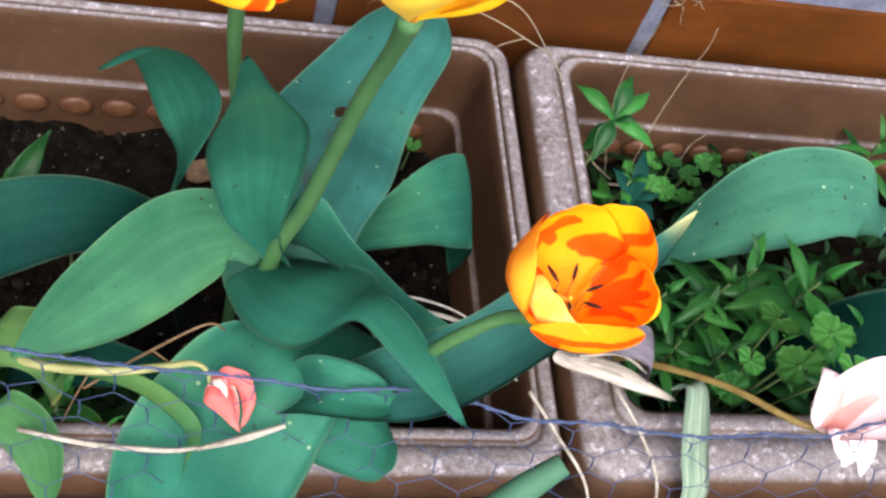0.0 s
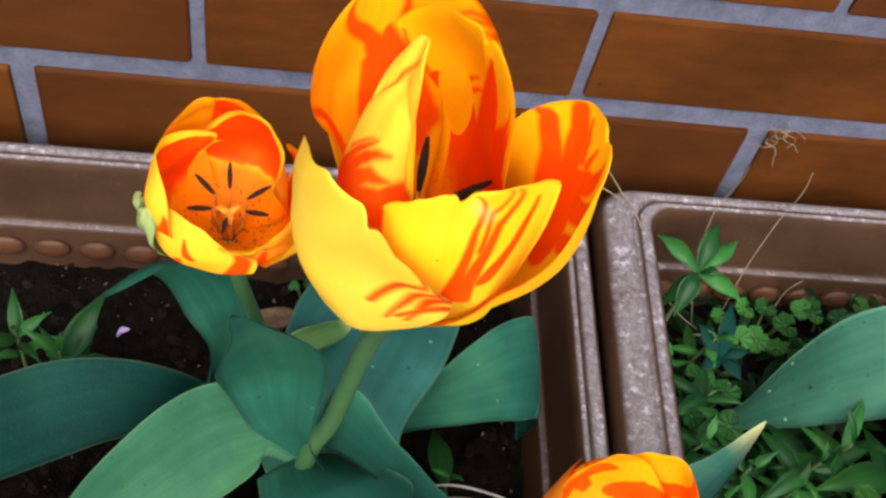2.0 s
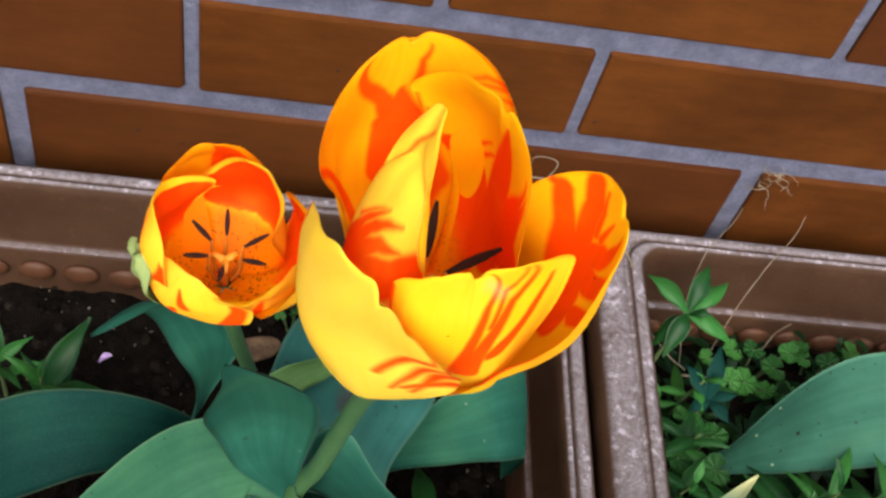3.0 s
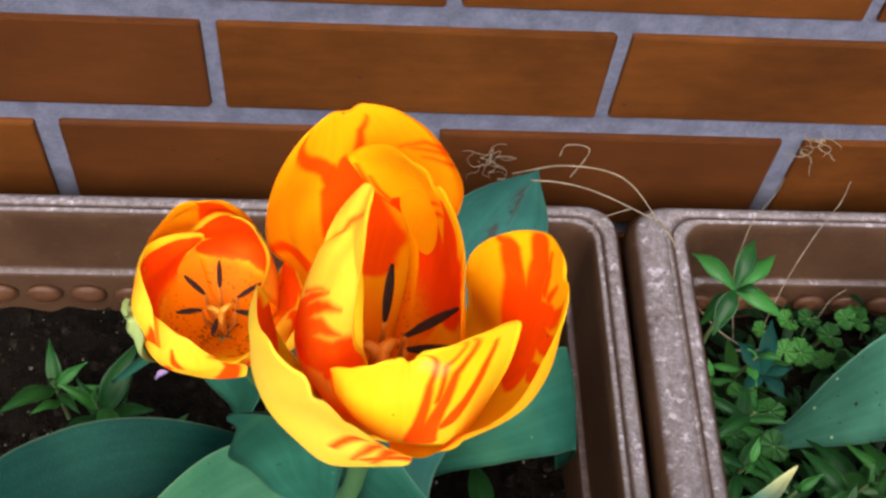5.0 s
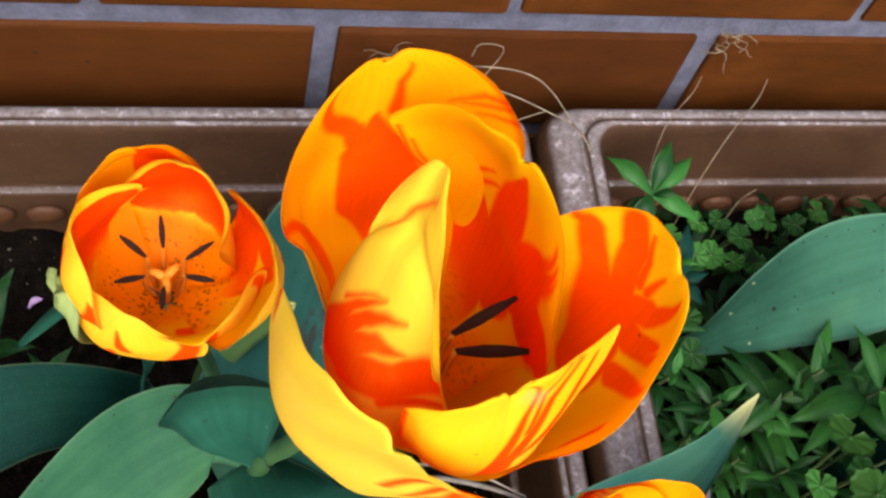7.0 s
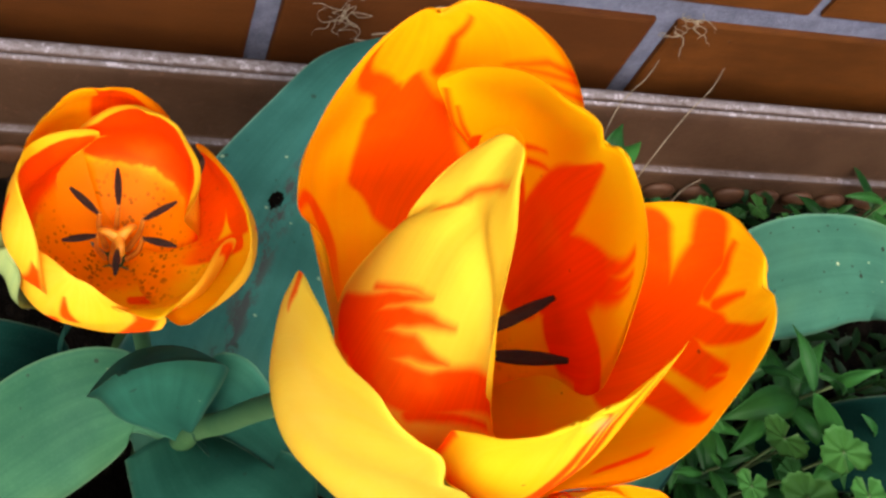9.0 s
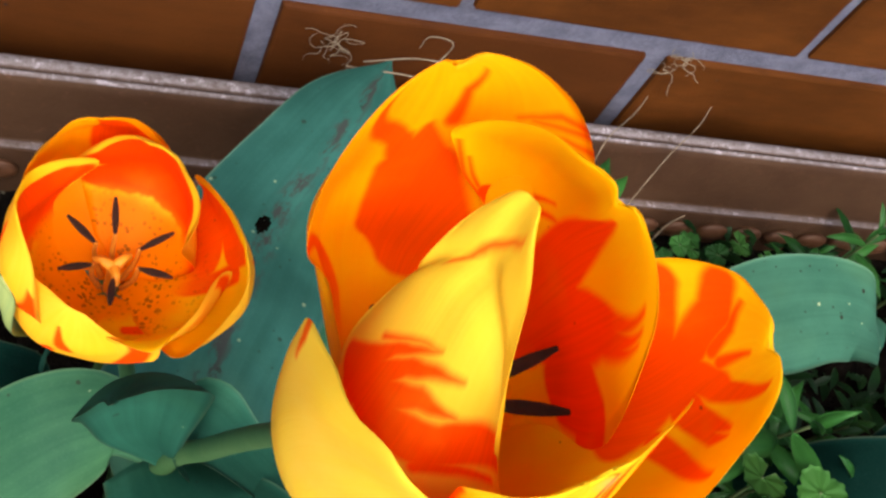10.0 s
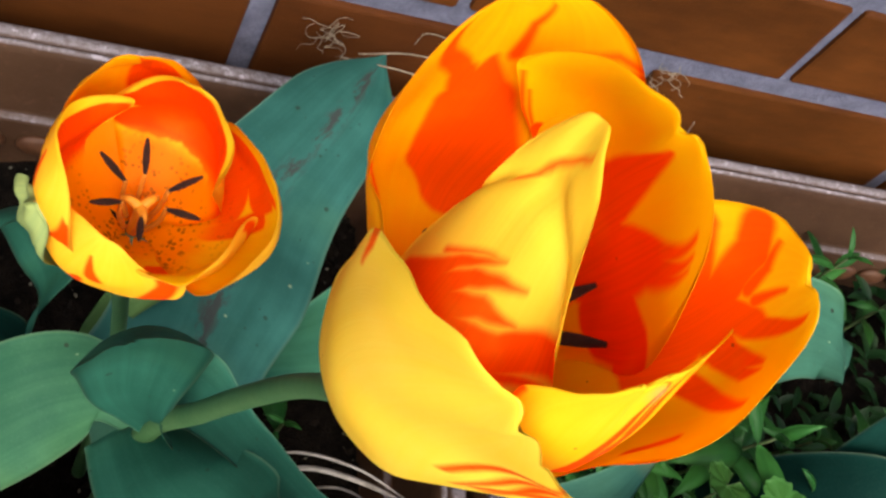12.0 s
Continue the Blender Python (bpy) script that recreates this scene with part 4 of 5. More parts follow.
    stamens(t, b, ax, .050, 6, .006, 20, .0145, turned=(22, 84, 142, 200, 262, 347))
    # leaves
    leaf(t, [(-.3003, -.2808, .3305), (-.3173, -.2802, .3663), (-.3228, -.2797, .4229), (-.3304, -.2972, .4846), (-.3390, -.3229, .5438)], .0428, [(.91, -.42, .07), (.98, .06, .2), (.86, .35, .37)], M_LEAF, cup=-.45, wave=.0012, shape=(.44, .53, .81, 1.06, 1.03, .39, .11), seed=2, label="upright clasping blue-green stem leaf")
    leaf(t, [(-.3031, -.2753, .257), (-.2959, -.2510, .3069), (-.2728, -.1881, .2949), (-.2466, -.1236, .2694), (-.2063, -.0623, .2712), (-.1705, -.0034, .2581)], .0933, [(.82, -.41, -.4), (.84, -.54, .08), (.89, -.46, -.06)], M_LEAF_SCARRED, cup=.12, wave=.0015, shape=(.4, .92, .87, 1.01, .96, .82, .65, .06), hole=(.571, .475, .021, .044), n=160, m=61, seed=5, label="broad arching blue-green leaf with brown scars")
    leaf(t, [(-.3085, -.2685, .3125), (-.3255, -.2588, .3192), (-.3539, -.2661, .3189), (-.3927, -.2886, .2963), (-.4375, -.3185, .2804)], .0590, [(-.28, .80, .50), (-.26, .85, .44), (-.38, .9, .22)], M_LEAF_LIGHT, cup=.10, wave=.0012, shape=(.24, .48, .82, .95, .94, .68, .1), seed=7, label="long pale green leaf leaning outwards")
    leaf(t, [(-.3069, -.2682, .3038), (-0.2958, -0.301, 0.338), (-0.2753, -0.3206, 0.356), (-0.2559, -0.3368, 0.376), (-0.221, -0.3968, 0.382)], .0600, [(.95, .29, .06), (.72, .67, .06), (.9, .39, .08)], M_LEAF, cup=-.2, wave=.0015, shape=(.82, .97, 1.1, 1.02, .42, .31, .07), seed=3, label="wavy blue-green leaf bending to the front")
    leaf(t, [(-.3052, -.2663, .2515), (-.2943, -.2618, .3382), (-.2600, -.2879, .3381), (-.2206, -.3134, .3235), (-.1747, -.3346, .3063)], .0362, [(.43, .88, .2), (.16, .92, -.35), (.46, .89, -.08)], M_LEAF, cup=.15, wave=.001, shape=(.69, 1.11, 1.07, .88, .53, .5, .08), seed=9)
    leaf(t, [(-.3007, -.2526, .1609), (-.2633, -.2108, .2322), (-.2114, -.1975, .2520), (-.1747, -.1738, .2389), (-.1533, -.1573, .2165), (-.1540, -.1560, .190), (-.1600, -.1560, .165)], .0520, [(-.17, .98, -.04), (0, .99, -.15), (-.02, .95, .32), (-.02, .95, .32), (-.02, .95, .32)], M_LEAF, cup=-.08, wave=.0006, shape=(.5, .7, .8, 1.2, 1.29, 1.27, 1.15), blunt=True, seed=11, label="broad leaf bent over at its end")
    return t


def small_tulip():
    t = thing("tulip", "small open yellow and orange red tulip on a thin stem", "tulip", "tulips in the planters")
    b, ax = (-.3425, -.294, .5470), (.02, .03, 1)
    tube("stem", [(-.316, -.240, SOIL_Z - .01), (-.319, -.244, .28), (-.328, -.252, .39), (-.339, -.277, .49), (-.3425, -.294, .5490)], [.004, .0036, .0032, .003, .0036], M_STEM, t, sides=12, n=34)
    petal(t, b, ax, (((62, 24.6, 19.4), (115, 24.3, 19.2), (167, 24.7, 19.3)), ((60, 24.0, 32.3), (116, 28.1, 34.4), (172, 23.8, 33.6)), ((58, 24.1, 44.6), (113, 22.6, 48.4), (171, 25.2, 44.8))), .66, IN_SMALL_GOLD, OUT_GOLD, seed=23, n=32, m=23)
    petal(t, b, ax, (((297, 23.9, 17.3), (350, 24.1, 17.3), (41, 25.8, 18.1)), ((298, 33.1, 29.2), (346, 31.4, 29.7), (48, 26.0, 30.0)), ((303, 33.4, 37.6), (344, 28.9, 42.8), (52, 23.1, 39.5))), .66, IN_SMALL_STRIPED, OUT_SMALL, seed=22, n=32, m=23)
    petal(t, b, ax, (((191, 23.5, 14.6), (240, 23.3, 14.7), (290, 25.3, 15.6)), ((186, 25.5, 25.5), (239, 28.4, 24.5), (293, 27.6, 24.8)), ((187, 22.5, 32.2), (244, 23.2, 36.7), (284, 25.1, 31.0))), .66, IN_SMALL_YELLOW, OUT_SMALL, seed=21, n=32, m=23)
    petal(t, b, ax, (((253, 21.6, 14.6), (300, 21.6, 14.6), (335, 23.3, 12.1)), ((248, 23.5, 25.6), (299, 24.7, 25.8), (350, 27.8, 26.1)), ((254, 22.2, 32.3), (290, 30.9, 35.8), (350, 20.0, 33.2))), .66, IN_SMALL_ARCS, OUT_SMALL, seed=24, n=32, m=23)
    petal(t, b, ax, (((356, 18.5, 17.6), (58, 21.7, 18.8), (114, 21.7, 18.9)), ((343, 14.8, 34.8), (60, 23.1, 34.2), (120, 22.0, 33.5)), ((351, 19.5, 44.3), (62, 16.3, 48.8), (119, 22.1, 44.2))), .66, IN_RED_SMALL, OUT_SMALL, seed=25, n=32, m=23)
    petal(t, b, ax, (((138, 20.8, 16.7), (188, 21.4, 17.1), (239, 21.2, 17.3)), ((107, 20.0, 32.3), (184, 25.7, 30.8), (235, 27.7, 28.6)), ((130, 24.3, 41.4), (183, 23.1, 43.9), (238, 22.4, 38.1))), .66, IN_RED_SMALL, OUT_SMALL, seed=26, n=32, m=23)
    stamens(t, b, ax, .021, 6, .006, 28, .0092, .74)
    round_petal(t, b, ax, 205, 24, (.004, .018, .0275, .0300, .0285), (0, .007, .016, .025, .031), M_SEPAL, M_SEPAL, seed=27, tip=.5, label="half-green outer petal")
    leaf(t, [(-.3589, -.2283, .3075), (-.3506, -.2224, .3655), (-.3625, -.2264, .4143), (-.3762, -.2479, .4549), (-.3941, -.2754, .4711)], .0326, [(.27, .87, .41), (.94, .21, .26), (.93, .29, .22)], M_LEAF, cup=-.25, wave=.001, shape=(.49, .64, 1.03, .88, .62, .28, .06), seed=13)
    leaf(t, [(-.3464, -.2403, .1683), (-.365, -.2244, .2526), (-.4113, -.2284, .2830), (-.4697, -.2450, .2739), (-.5431, -.2679, .2286)], .0543, [(-.02, .95, .31), (-.13, .92, .36), (-.01, .9, .43)], M_LEAF_SHADED, cup=-.1, wave=.001, shape=(.5, .89, .71, .83, .99, .91, .2), seed=15)
    return t


def low_tulip():
    t = thing("tulip", "low wide-open orange and yellow tulip facing upwards", "tulip", "tulips in the planters")
    b, ax = (-.1965, -.377, .4475), (.10, .25, 1)
    tube("stem", [(-.268, -.318, SOIL_Z - .01), (-.254, -.322, .22), (-.238, -.333, .300), (-.2320, -.348, .352), (-.2325, -.3575, .383), (-.2232, -.3615, .410), (-.2100, -.3650, .432), (-.1965, -.377, .449)], [.005, .0044, .004, .0035, .0032, .004], M_STEM, t, sides=12, n=40)
    petal(t, b, ax, (((139, 27.3, 18.5), (185, 27.7, 20.8), (235, 28.0, 20.7)), ((116, 29.1, 42.0), (184, 33.1, 36.0), (222, 38.8, 30.4)), ((120, 24.5, 49.3), (190, 27.9, 50.2), (223, 33.3, 46.4))), .66, IN_LOW_RED, OUT_LOW, seed=31, n=32, m=23)
    petal(t, b, ax, (((355, 28.1, 20.7), (48, 27.9, 20.8), (100, 27.9, 20.8)), ((353, 28.8, 37.1), (44, 31.2, 36.1), (106, 30.3, 35.6)), ((351, 31.8, 49.5), (44, 29.9, 55.5), (106, 26.6, 45.9))), .66, IN_LOW_BAND, OUT_GOLD, seed=33, n=32, m=23)
    petal(t, b, ax, (((248, 27.5, 14), (275, 27.4, 15), (305, 26, 12.0)), ((226, 34.5, 22), (274, 31.5, 24), (320, 36.5, 22)), ((222, 32, 31), (275, 29, 34), (325, 32, 31))), .66, IN_LOW_FRONT, OUT_LOW_FRONT, seed=32, n=32, m=23)
    petal(t, b, ax, (((48, 24.3, 20.6), (105, 24.3, 20.6), (159, 24.5, 20.9)), ((35, 26.5, 34.9), (101, 27.4, 38.7), (167, 25.6, 35.8)), ((42, 29.0, 51.9), (97, 21.2, 52.6), (165, 26.3, 48.3))), .66, IN_LOW_RED, OUT_YELLOW, seed=36, n=32, m=23)
    petal(t, b, ax, (((287, 22.0, 21.0), (346, 23.8, 19.9), (43, 25.2, 21.9)), ((298, 34.4, 36.2), (339, 32.4, 32.9), (34, 25.3, 31.0)), ((298, 38.3, 43.1), (335, 28.2, 45.3), (43, 23.5, 43.2))), .66, IN_LOW_STRIPED, OUT_YELLOW, seed=35, n=32, m=23)
    petal(t, b, ax, (((180, 24.3, 17.7), (225, 24.2, 17.8), (267, 21.4, 20.1)), ((175, 26.8, 30.9), (224, 29.0, 28.9), (270, 30.7, 26.8)), ((171, 22.0, 43.4), (225, 26.3, 39.3), (260, 28.6, 33.6))), .66, OUT_LOW_FOLD, OUT_LOW_FOLD, seed=34, n=32, m=23)
    stamens(t, b, ax, .022, 6, .007, 10, .0085, .75)
    leaf(t, [(-.2632, -.3439, .2999), (-.2156, -.3595, .3684), (-.1658, -.3361, .3951), (-.1209, -.3097, .3962), (-.0893, -.2820, .4051)], .0430, [(.47, -.7, .54), (.5, -.82, .28), (.52, -.74, .42)], M_LEAF_TIP, cup=-.35, wave=.0006, shape=(.7, 1, 1, .95, .65, .29, .05), seed=17, label="narrow upright leaf with a dry pale tip")
    leaf(t, [(-.285, -.300, .18), (-.262, -.315, .245), (-.2200, -.3130, .262), (-.1726, -.3035, .266), (-.131, -.297, .266)], .046, (.3, .95, .1), M_LEAF_SHADED, cup=.1, wave=.002, shape=(.6, .9, 1, .95, .7, .1), seed=19)
    leaf(t, [(-.272, -.285, .22), (-.2572, -.2946, .285), (-.2887, -.3254, .306), (-.3159, -.35, .296), (-.3366, -.3789, .272), (-.345, -.395, .22), (-.347, -.402, .17)], .094, [(.80, -.55, .1), (.84, -.5, .1), (.9, -.35, .1)], M_LEAF, cup=-.12, wave=.003, shape=(.3, .45, .8, 1.0, 1.05, 1, .9), seed=20, label="broad leaf hanging over the front rim")
    leaf(t, [(-.318, -.312, .22), (-.3079, -.3266, .278), (-.2756, -.348, .288), (-.2452, -.3600, .277), (-.2268, -.3614, .258)], .054, [(.45, .85, .2), (.3, .93, .1), (.1, .98, -.1)], M_LEAF, cup=-.22, wave=.002, shape=(.5, .8, 1, 1.05, 1, .8, .35), blunt=True, seed=23)
    leaf(t, [(-.300, -.330, .25), (-.284, -.352, .322), (-.262, -.360, .334), (-.238, -.362, .322)], .030, (.3, .9, .3), M_LEAF, cup=.6, wave=.002, shape=(.7, 1, 1, .8, .1), seed=25)
    return t


big_tulip()
small_tulip()
low_tulip()

# ---- more tulips ----
M_PINK = mat_petal("petal_pink_white", (.78, .66, .68), (.84, .77, .79), [(.0, .05, 1, .05, .12, .12), (.95, .1, .95, .6, .12, .04)], (.72, .34, .38), fade=.25)
M_PINK_IN = mat_petal("petal_pink_inside", (.80, .63, .63), (.84, .75, .76), [(.4, .1, .45, .7, .2, .05)], (.66, .30, .27), fade=.25)
M_WILT = mat_petal("petal_wilted", (.55, .10, .09), (.64, .18, .16), [(.5, .0, .5, .5, .2, .1)], (.72, .11, .11), fade=.2)
M_WILT_PALE = mat_petal("petal_wilted_pale", (.72, .58, .50), (.78, .66, .62), [(.8, .3, .85, 1.0, .1, .2)], (.60, .18, .17), fade=.2)
M_PINK_DEEP = mat_petal("petal_pink_deep", (.80, .48, .46), (.84, .66, .64), [(.5, .0, .5, .5, .3, .05)], (.72, .26, .27), fade=.25)
M_LEAF_GREEN = mat_leaf("tulip_leaf_fresh", (0.055, 0.15, 0.05), (0.022, 0.08, 0.028), spots=.4)
M_STALK_BROWN = mat_plain("tulip_stalk_brown", (0.12, 0.075, 0.02), (0.20, 0.15, 0.045), 60, .5, .2)
M_STALK = mat_plain("tulip_stalk_fading", (0.17, 0.17, 0.06), (0.26, 0.26, 0.11), 60, .5, .2)


def soft_petal(parent, points, width, across, inner, outer, cup=.5, shape=(.5, .9, 1, .95, .8, .4), seed=1, n=26, m=15):
    """A limp petal along a curve, cupped across; the pale side looks up."""
    c = catmull(points, n)
    t = unit(np.gradient(c, axis=0))
    s = unit(np.array(across, float) - (t @ np.array(across, float))[:, None] * t)
    nor = np.cross(t, s)
    w = width / 2 * catmull([(x,) for x in shape], n)[:, 0].clip(.03)
    f = np.linspace(0, 1, n)
    w = w * np.where(f > .88, np.sqrt((1 - ((f - .88) / .12) ** 2).clip(0)) * .9 + .1, 1)
    v = np.linspace(-1, 1, m)
    grid = np.array([c[i] + np.outer(v * w[i] * (1 - .2 * cup * v * v), s[i]) + np.outer(cup * w[i] * v ** 2 + np.array([.0016 * noise.noise((f[i] * 6, x * 2.5, seed)) for x in v]), nor[i]) for i in range(n)])
    return shell("petal", grid, .0008, [inner, outer], parent, inward=grid.mean((0, 1)) + np.array((0, 0, .3)))


def pink_tulip():
    t = thing("tulip", "fading white and pink tulip leaning over the planter rim", "tulip", "tulips in the planters")
    b = (.0165, -.3645, .310)
    tube("stem", [(-.075, -.262, SOIL_Z), (-.066, -.276, .215), (-.053, -.296, .250), (-.025, -.326, .284), (.001, -.356, .304), b], [.0028, .0024, .0021, .0022, .0026], M_STALK_BROWN, t, sides=10, n=30)
    soft_petal(t, [b, (0.0196, -0.3586, 0.3209), (0.0282, -0.3440, 0.3299), (0.0437, -0.3302, 0.3239)], 0.0331, (.75, .6, .0), M_PINK_IN, M_PINK, .55, (.5, .9, 1.02, 1.05, .95, .7), 61)
    soft_petal(t, [b, (0.0213, -0.3704, 0.3184), (0.0256, -0.3777, 0.3136), (0.0277, -0.3842, 0.3028)], 0.0280, (.9, .2, .1), M_PINK, M_PINK_DEEP, .5, (.6, 1, 1, .8, .5, .2), 62)
    soft_petal(t, [b, (0.0282, -0.3659, 0.3160), (0.0368, -0.3733, 0.3100), (0.0411, -0.3879, 0.2968)], 0.0313, (.85, .5, .0), M_PINK_IN, M_PINK, .45, (.5, .9, 1, .8, .55, .15), 63)
    soft_petal(t, [b, (0.0265, -0.3564, 0.3244), (0.0437, -0.3491, 0.3329), (0.0608, -0.3426, 0.3269)], 0.0368, (-.3, .9, .1), M_PINK_IN, M_PINK, .6, (.5, .9, 1.02, 1.05, .95, .7), 64)
    soft_petal(t, [b, (0.0316, -0.3623, 0.3232), (0.0505, -0.3631, 0.3257), (0.0695, -0.3674, 0.3148)], 0.0368, (.1, .95, .1), M_PINK_IN, M_PINK, .5, (.5, .9, 1.02, 1.05, .95, .7), 65)
    soft_petal(t, [b, (0.0230, -0.3601, 0.3160), (0.0402, -0.3572, 0.3160), (0.0591, -0.3557, 0.3076)], 0.0350, (-.1, .95, .1), M_PINK_IN, M_PINK, .4, (.5, .9, 1.02, 1.05, .95, .7), 66)
    return t


def wilted_tulip():
    t = thing("tulip", "small wilted pink tulip bud hanging at the front", "tulip", "tulips in the planters")
    tube("stem", [(-.470, -.285, SOIL_Z), (-.462, -.300, .24), (-.4143, -.3278, .288), (-.3836, -.3321, .295), (-.3585, -.3335, .305), (-.345, -.3345, .312), (-.3375, -.3385, .313), (-.3350, -.3452, .3105)], [.0022, .0024, .0026, .0024, .0018, .0013, .0012], M_STALK, t, n=36)
    b = (-.3350, -.3452, .3105)
    soft_petal(t, [b, (-0.3320, -0.3501, 0.3160), (-0.3274, -0.3594, 0.3168), (-0.3196, -0.3715, 0.3090)], 0.0141, (.9, .45, .0), M_WILT, M_WILT, -.7, (.55, .95, 1, .8, .45, .08), 71, 18, 11)
    soft_petal(t, [b, (-0.3274, -0.3458, 0.3184), (-0.3203, -0.3485, 0.3176), (-0.3171, -0.3571, 0.3129), (-0.3188, -0.3680, 0.3067)], 0.0104, (.5, .2, .8), M_WILT, M_WILT, -.6, (.6, .9, 1, .95, .7, .2), 72, 20, 11)
    soft_petal(t, [b, (-0.3297, -0.3477, 0.3113), (-0.3242, -0.3555, 0.3082), (-0.3203, -0.3657, 0.3051)], 0.0126, (.9, .45, .1), M_WILT_PALE, M_WILT, .4, (.5, .9, 1, .8, .5, .1), 73, 18, 11)
    soft_petal(t, [b, (-0.3320, -0.3469, 0.3184), (-0.3289, -0.3508, 0.3199), (-0.3270, -0.3563, 0.3176)], 0.0059, (.8, .5, .2), M_WILT_PALE, M_WILT_PALE, -.3, (.8, 1, .9, .6, .2), 74, 14, 9)
    leaf(t, [(-.425, -.310, .20), (-.410, -.322, .275), (-.3894, -.3313, .290), (-.3662, -.3429, .297), (-.346, -.3589, .296), (-.3414, -.3668, .286), (-.3449, -.3815, .26), (-.3474, -.390, .225)], .0095, [(.5, .8, .2), (.5, .8, .1), (.9, .3, .0), (.95, .2, .0)], M_LEAF_GREEN, cup=.25, shape=(.6, .8, .9, 1, 1, .75, .55, .4), seed=31, label="narrow drooping green leaf")
    leaf(t, [(-.460, -.290, .16), (-.452, -.298, .255), (-.436, -.304, .278), (-.420, -.309, .276), (-.4125, -.312, .250), (-.412, -.313, .235)], .036, (.25, .95, .1), M_LEAF_YELLOW, cup=-.2, shape=(.7, 1, 1, 1, .95, .9), blunt=True, seed=33, label="short yellow-green leaf bent over")
    leaf(t, [(-.470, -.310, .16), (-.455, -.335, .245), (-.4343, -.345, .258), (-.4208, -.3600, .250), (-.415, -.380, .225)], .030, (.8, .55, .1), M_LEAF_GREEN, cup=-.1, shape=(.7, 1, 1, .95, .8, .4), seed=35)
    leaf(t, [(-.455, -.270, .14), (-.440, -.285, .215), (-.400, -.298, .235), (-.350, -.300, .225)], .036, (.1, .95, .1), M_LEAF_SHADED, cup=.1, shape=(.7, 1, 1, .8, .3), seed=36)
    return t


def leafy_tulip():
    """The plant in the right planter, of which leaves alone are seen."""
    t = thing("tulip_plant", "tulip plant without flower with broad blue-green leaves", "tulip", "tulips in the planters")
    leaf(t, [(-.0125, -.1564, .1253), (.0135, -.1569, .1673), (.0553, -.1498, .2120), (.1092, -.1409, .2366), (.1548, -.1410, .2338), (.1803, -.1568, .2157)], .0670, [(.05, 1, -.02), (-.06, 1, .04), (-.6, .57, .56)], M_LEAF_SPOTTED, cup=-.10, wave=.0012, shape=(.35, .31, .86, 1.19, 1.07, .98, .87), n=60, m=21, seed=41, label="broad blue-green leaf with pale specks")
    leaf(t, [(.16, -.245, .13), (.162, -.238, .22), (.168, -.222, .28), (.185, -.20, .315)], .05, (.8, -.5, .1), M_LEAF_SHADED, cup=-.3, shape=(.7, 1, 1, .7, .1), seed=43)
    leaf(t, [(.09, -.235, .13), (.115, -.252, .215), (.150, -.262, .255), (.200, -.268, .25), (.25, -.27, .22)], .06, (.1, .95, .2), M_LEAF_SHADED, cup=-.15, shape=(.6, .95, 1, .9, .5, .1), seed=44)
    return t


M_LEAF_SPOTTED = mat_leaf("tulip_leaf_spotted", (0.0528, 0.1806, 0.1161), (0.0261, 0.1070, 0.0689), spots=1.3)
pink_tulip()
wilted_tulip()
leafy_tulip()


# ---- weeds ----
def blade(parent, foot, azimuth, rise, length, width, mat, bend=.35, seed=0, name="leaf", n=10, m=5):
    """A small lance-shaped leaf."""
    a = radians(azimuth)
    d = np.array((math.cos(a), math.sin(a), 0))
    r0 = radians(rise)
    p = [np.array(foot, float)]
    for k in range(3):
        r = r0 - bend * k
        p.append(p[-1] + (d * math.cos(r) + np.array((0, 0, math.sin(r)))) * length / 3)
    side = np.array((-math.sin(a), math.cos(a), .12 * math.sin(seed * 3)))
    return leaf(parent, p, width, side, mat, cup=-.35, wave=.0006, shape=(.25, .75, 1, .95, .68, .32, .05), n=n, m=m, seed=seed, name=name, thick=.0007)


def weed(x, y, z0, z1, lean, leaves, size, label="leafy green weed with narrow glossy leaves", mat=None, lift=20):
    rnd = random.Random(int((x + 3) * 7919 + (y + 3) * 1543))
    t = thing("weed", label, "weed", "weeds in the planters")
    top = np.array((x + lean[0], y + lean[1], z1))
    foot = np.array((x, y, z0))
    mid = (foot + top) / 2 + np.array((lean[0] * -.2, lean[1] * -.2, .004))
    tube("stem", [foot, mid, top], [.0016, .0013, .001], M_WEEDSTEM, t, sides=6)
    line = catmull([foot, mid, top], 30)
    turn = rnd.uniform(0, 180)
    for k in range(leaves):
        f = .25 + .75 * (k // 2 + 1) / max(1, (leaves + 1) // 2)
        f = min(f, 1.0)
        p = line[min(29, int(f * 29))]
        az = turn + 180 * (k % 2) + 90 * (k // 2) + rnd.uniform(-25, 25)
        young = .55 if f > .97 and k > leaves - 3 else 1
        L = size * rnd.uniform(.62, 1.25) * young * (1.1 - .25 * f)
        blade(t, p, az, lift + 45 * (f > .97) + rnd.uniform(-15, 15), L, L * rnd.uniform(.22, .33), mat or M_WEED, seed=k + rnd.random())
    return t


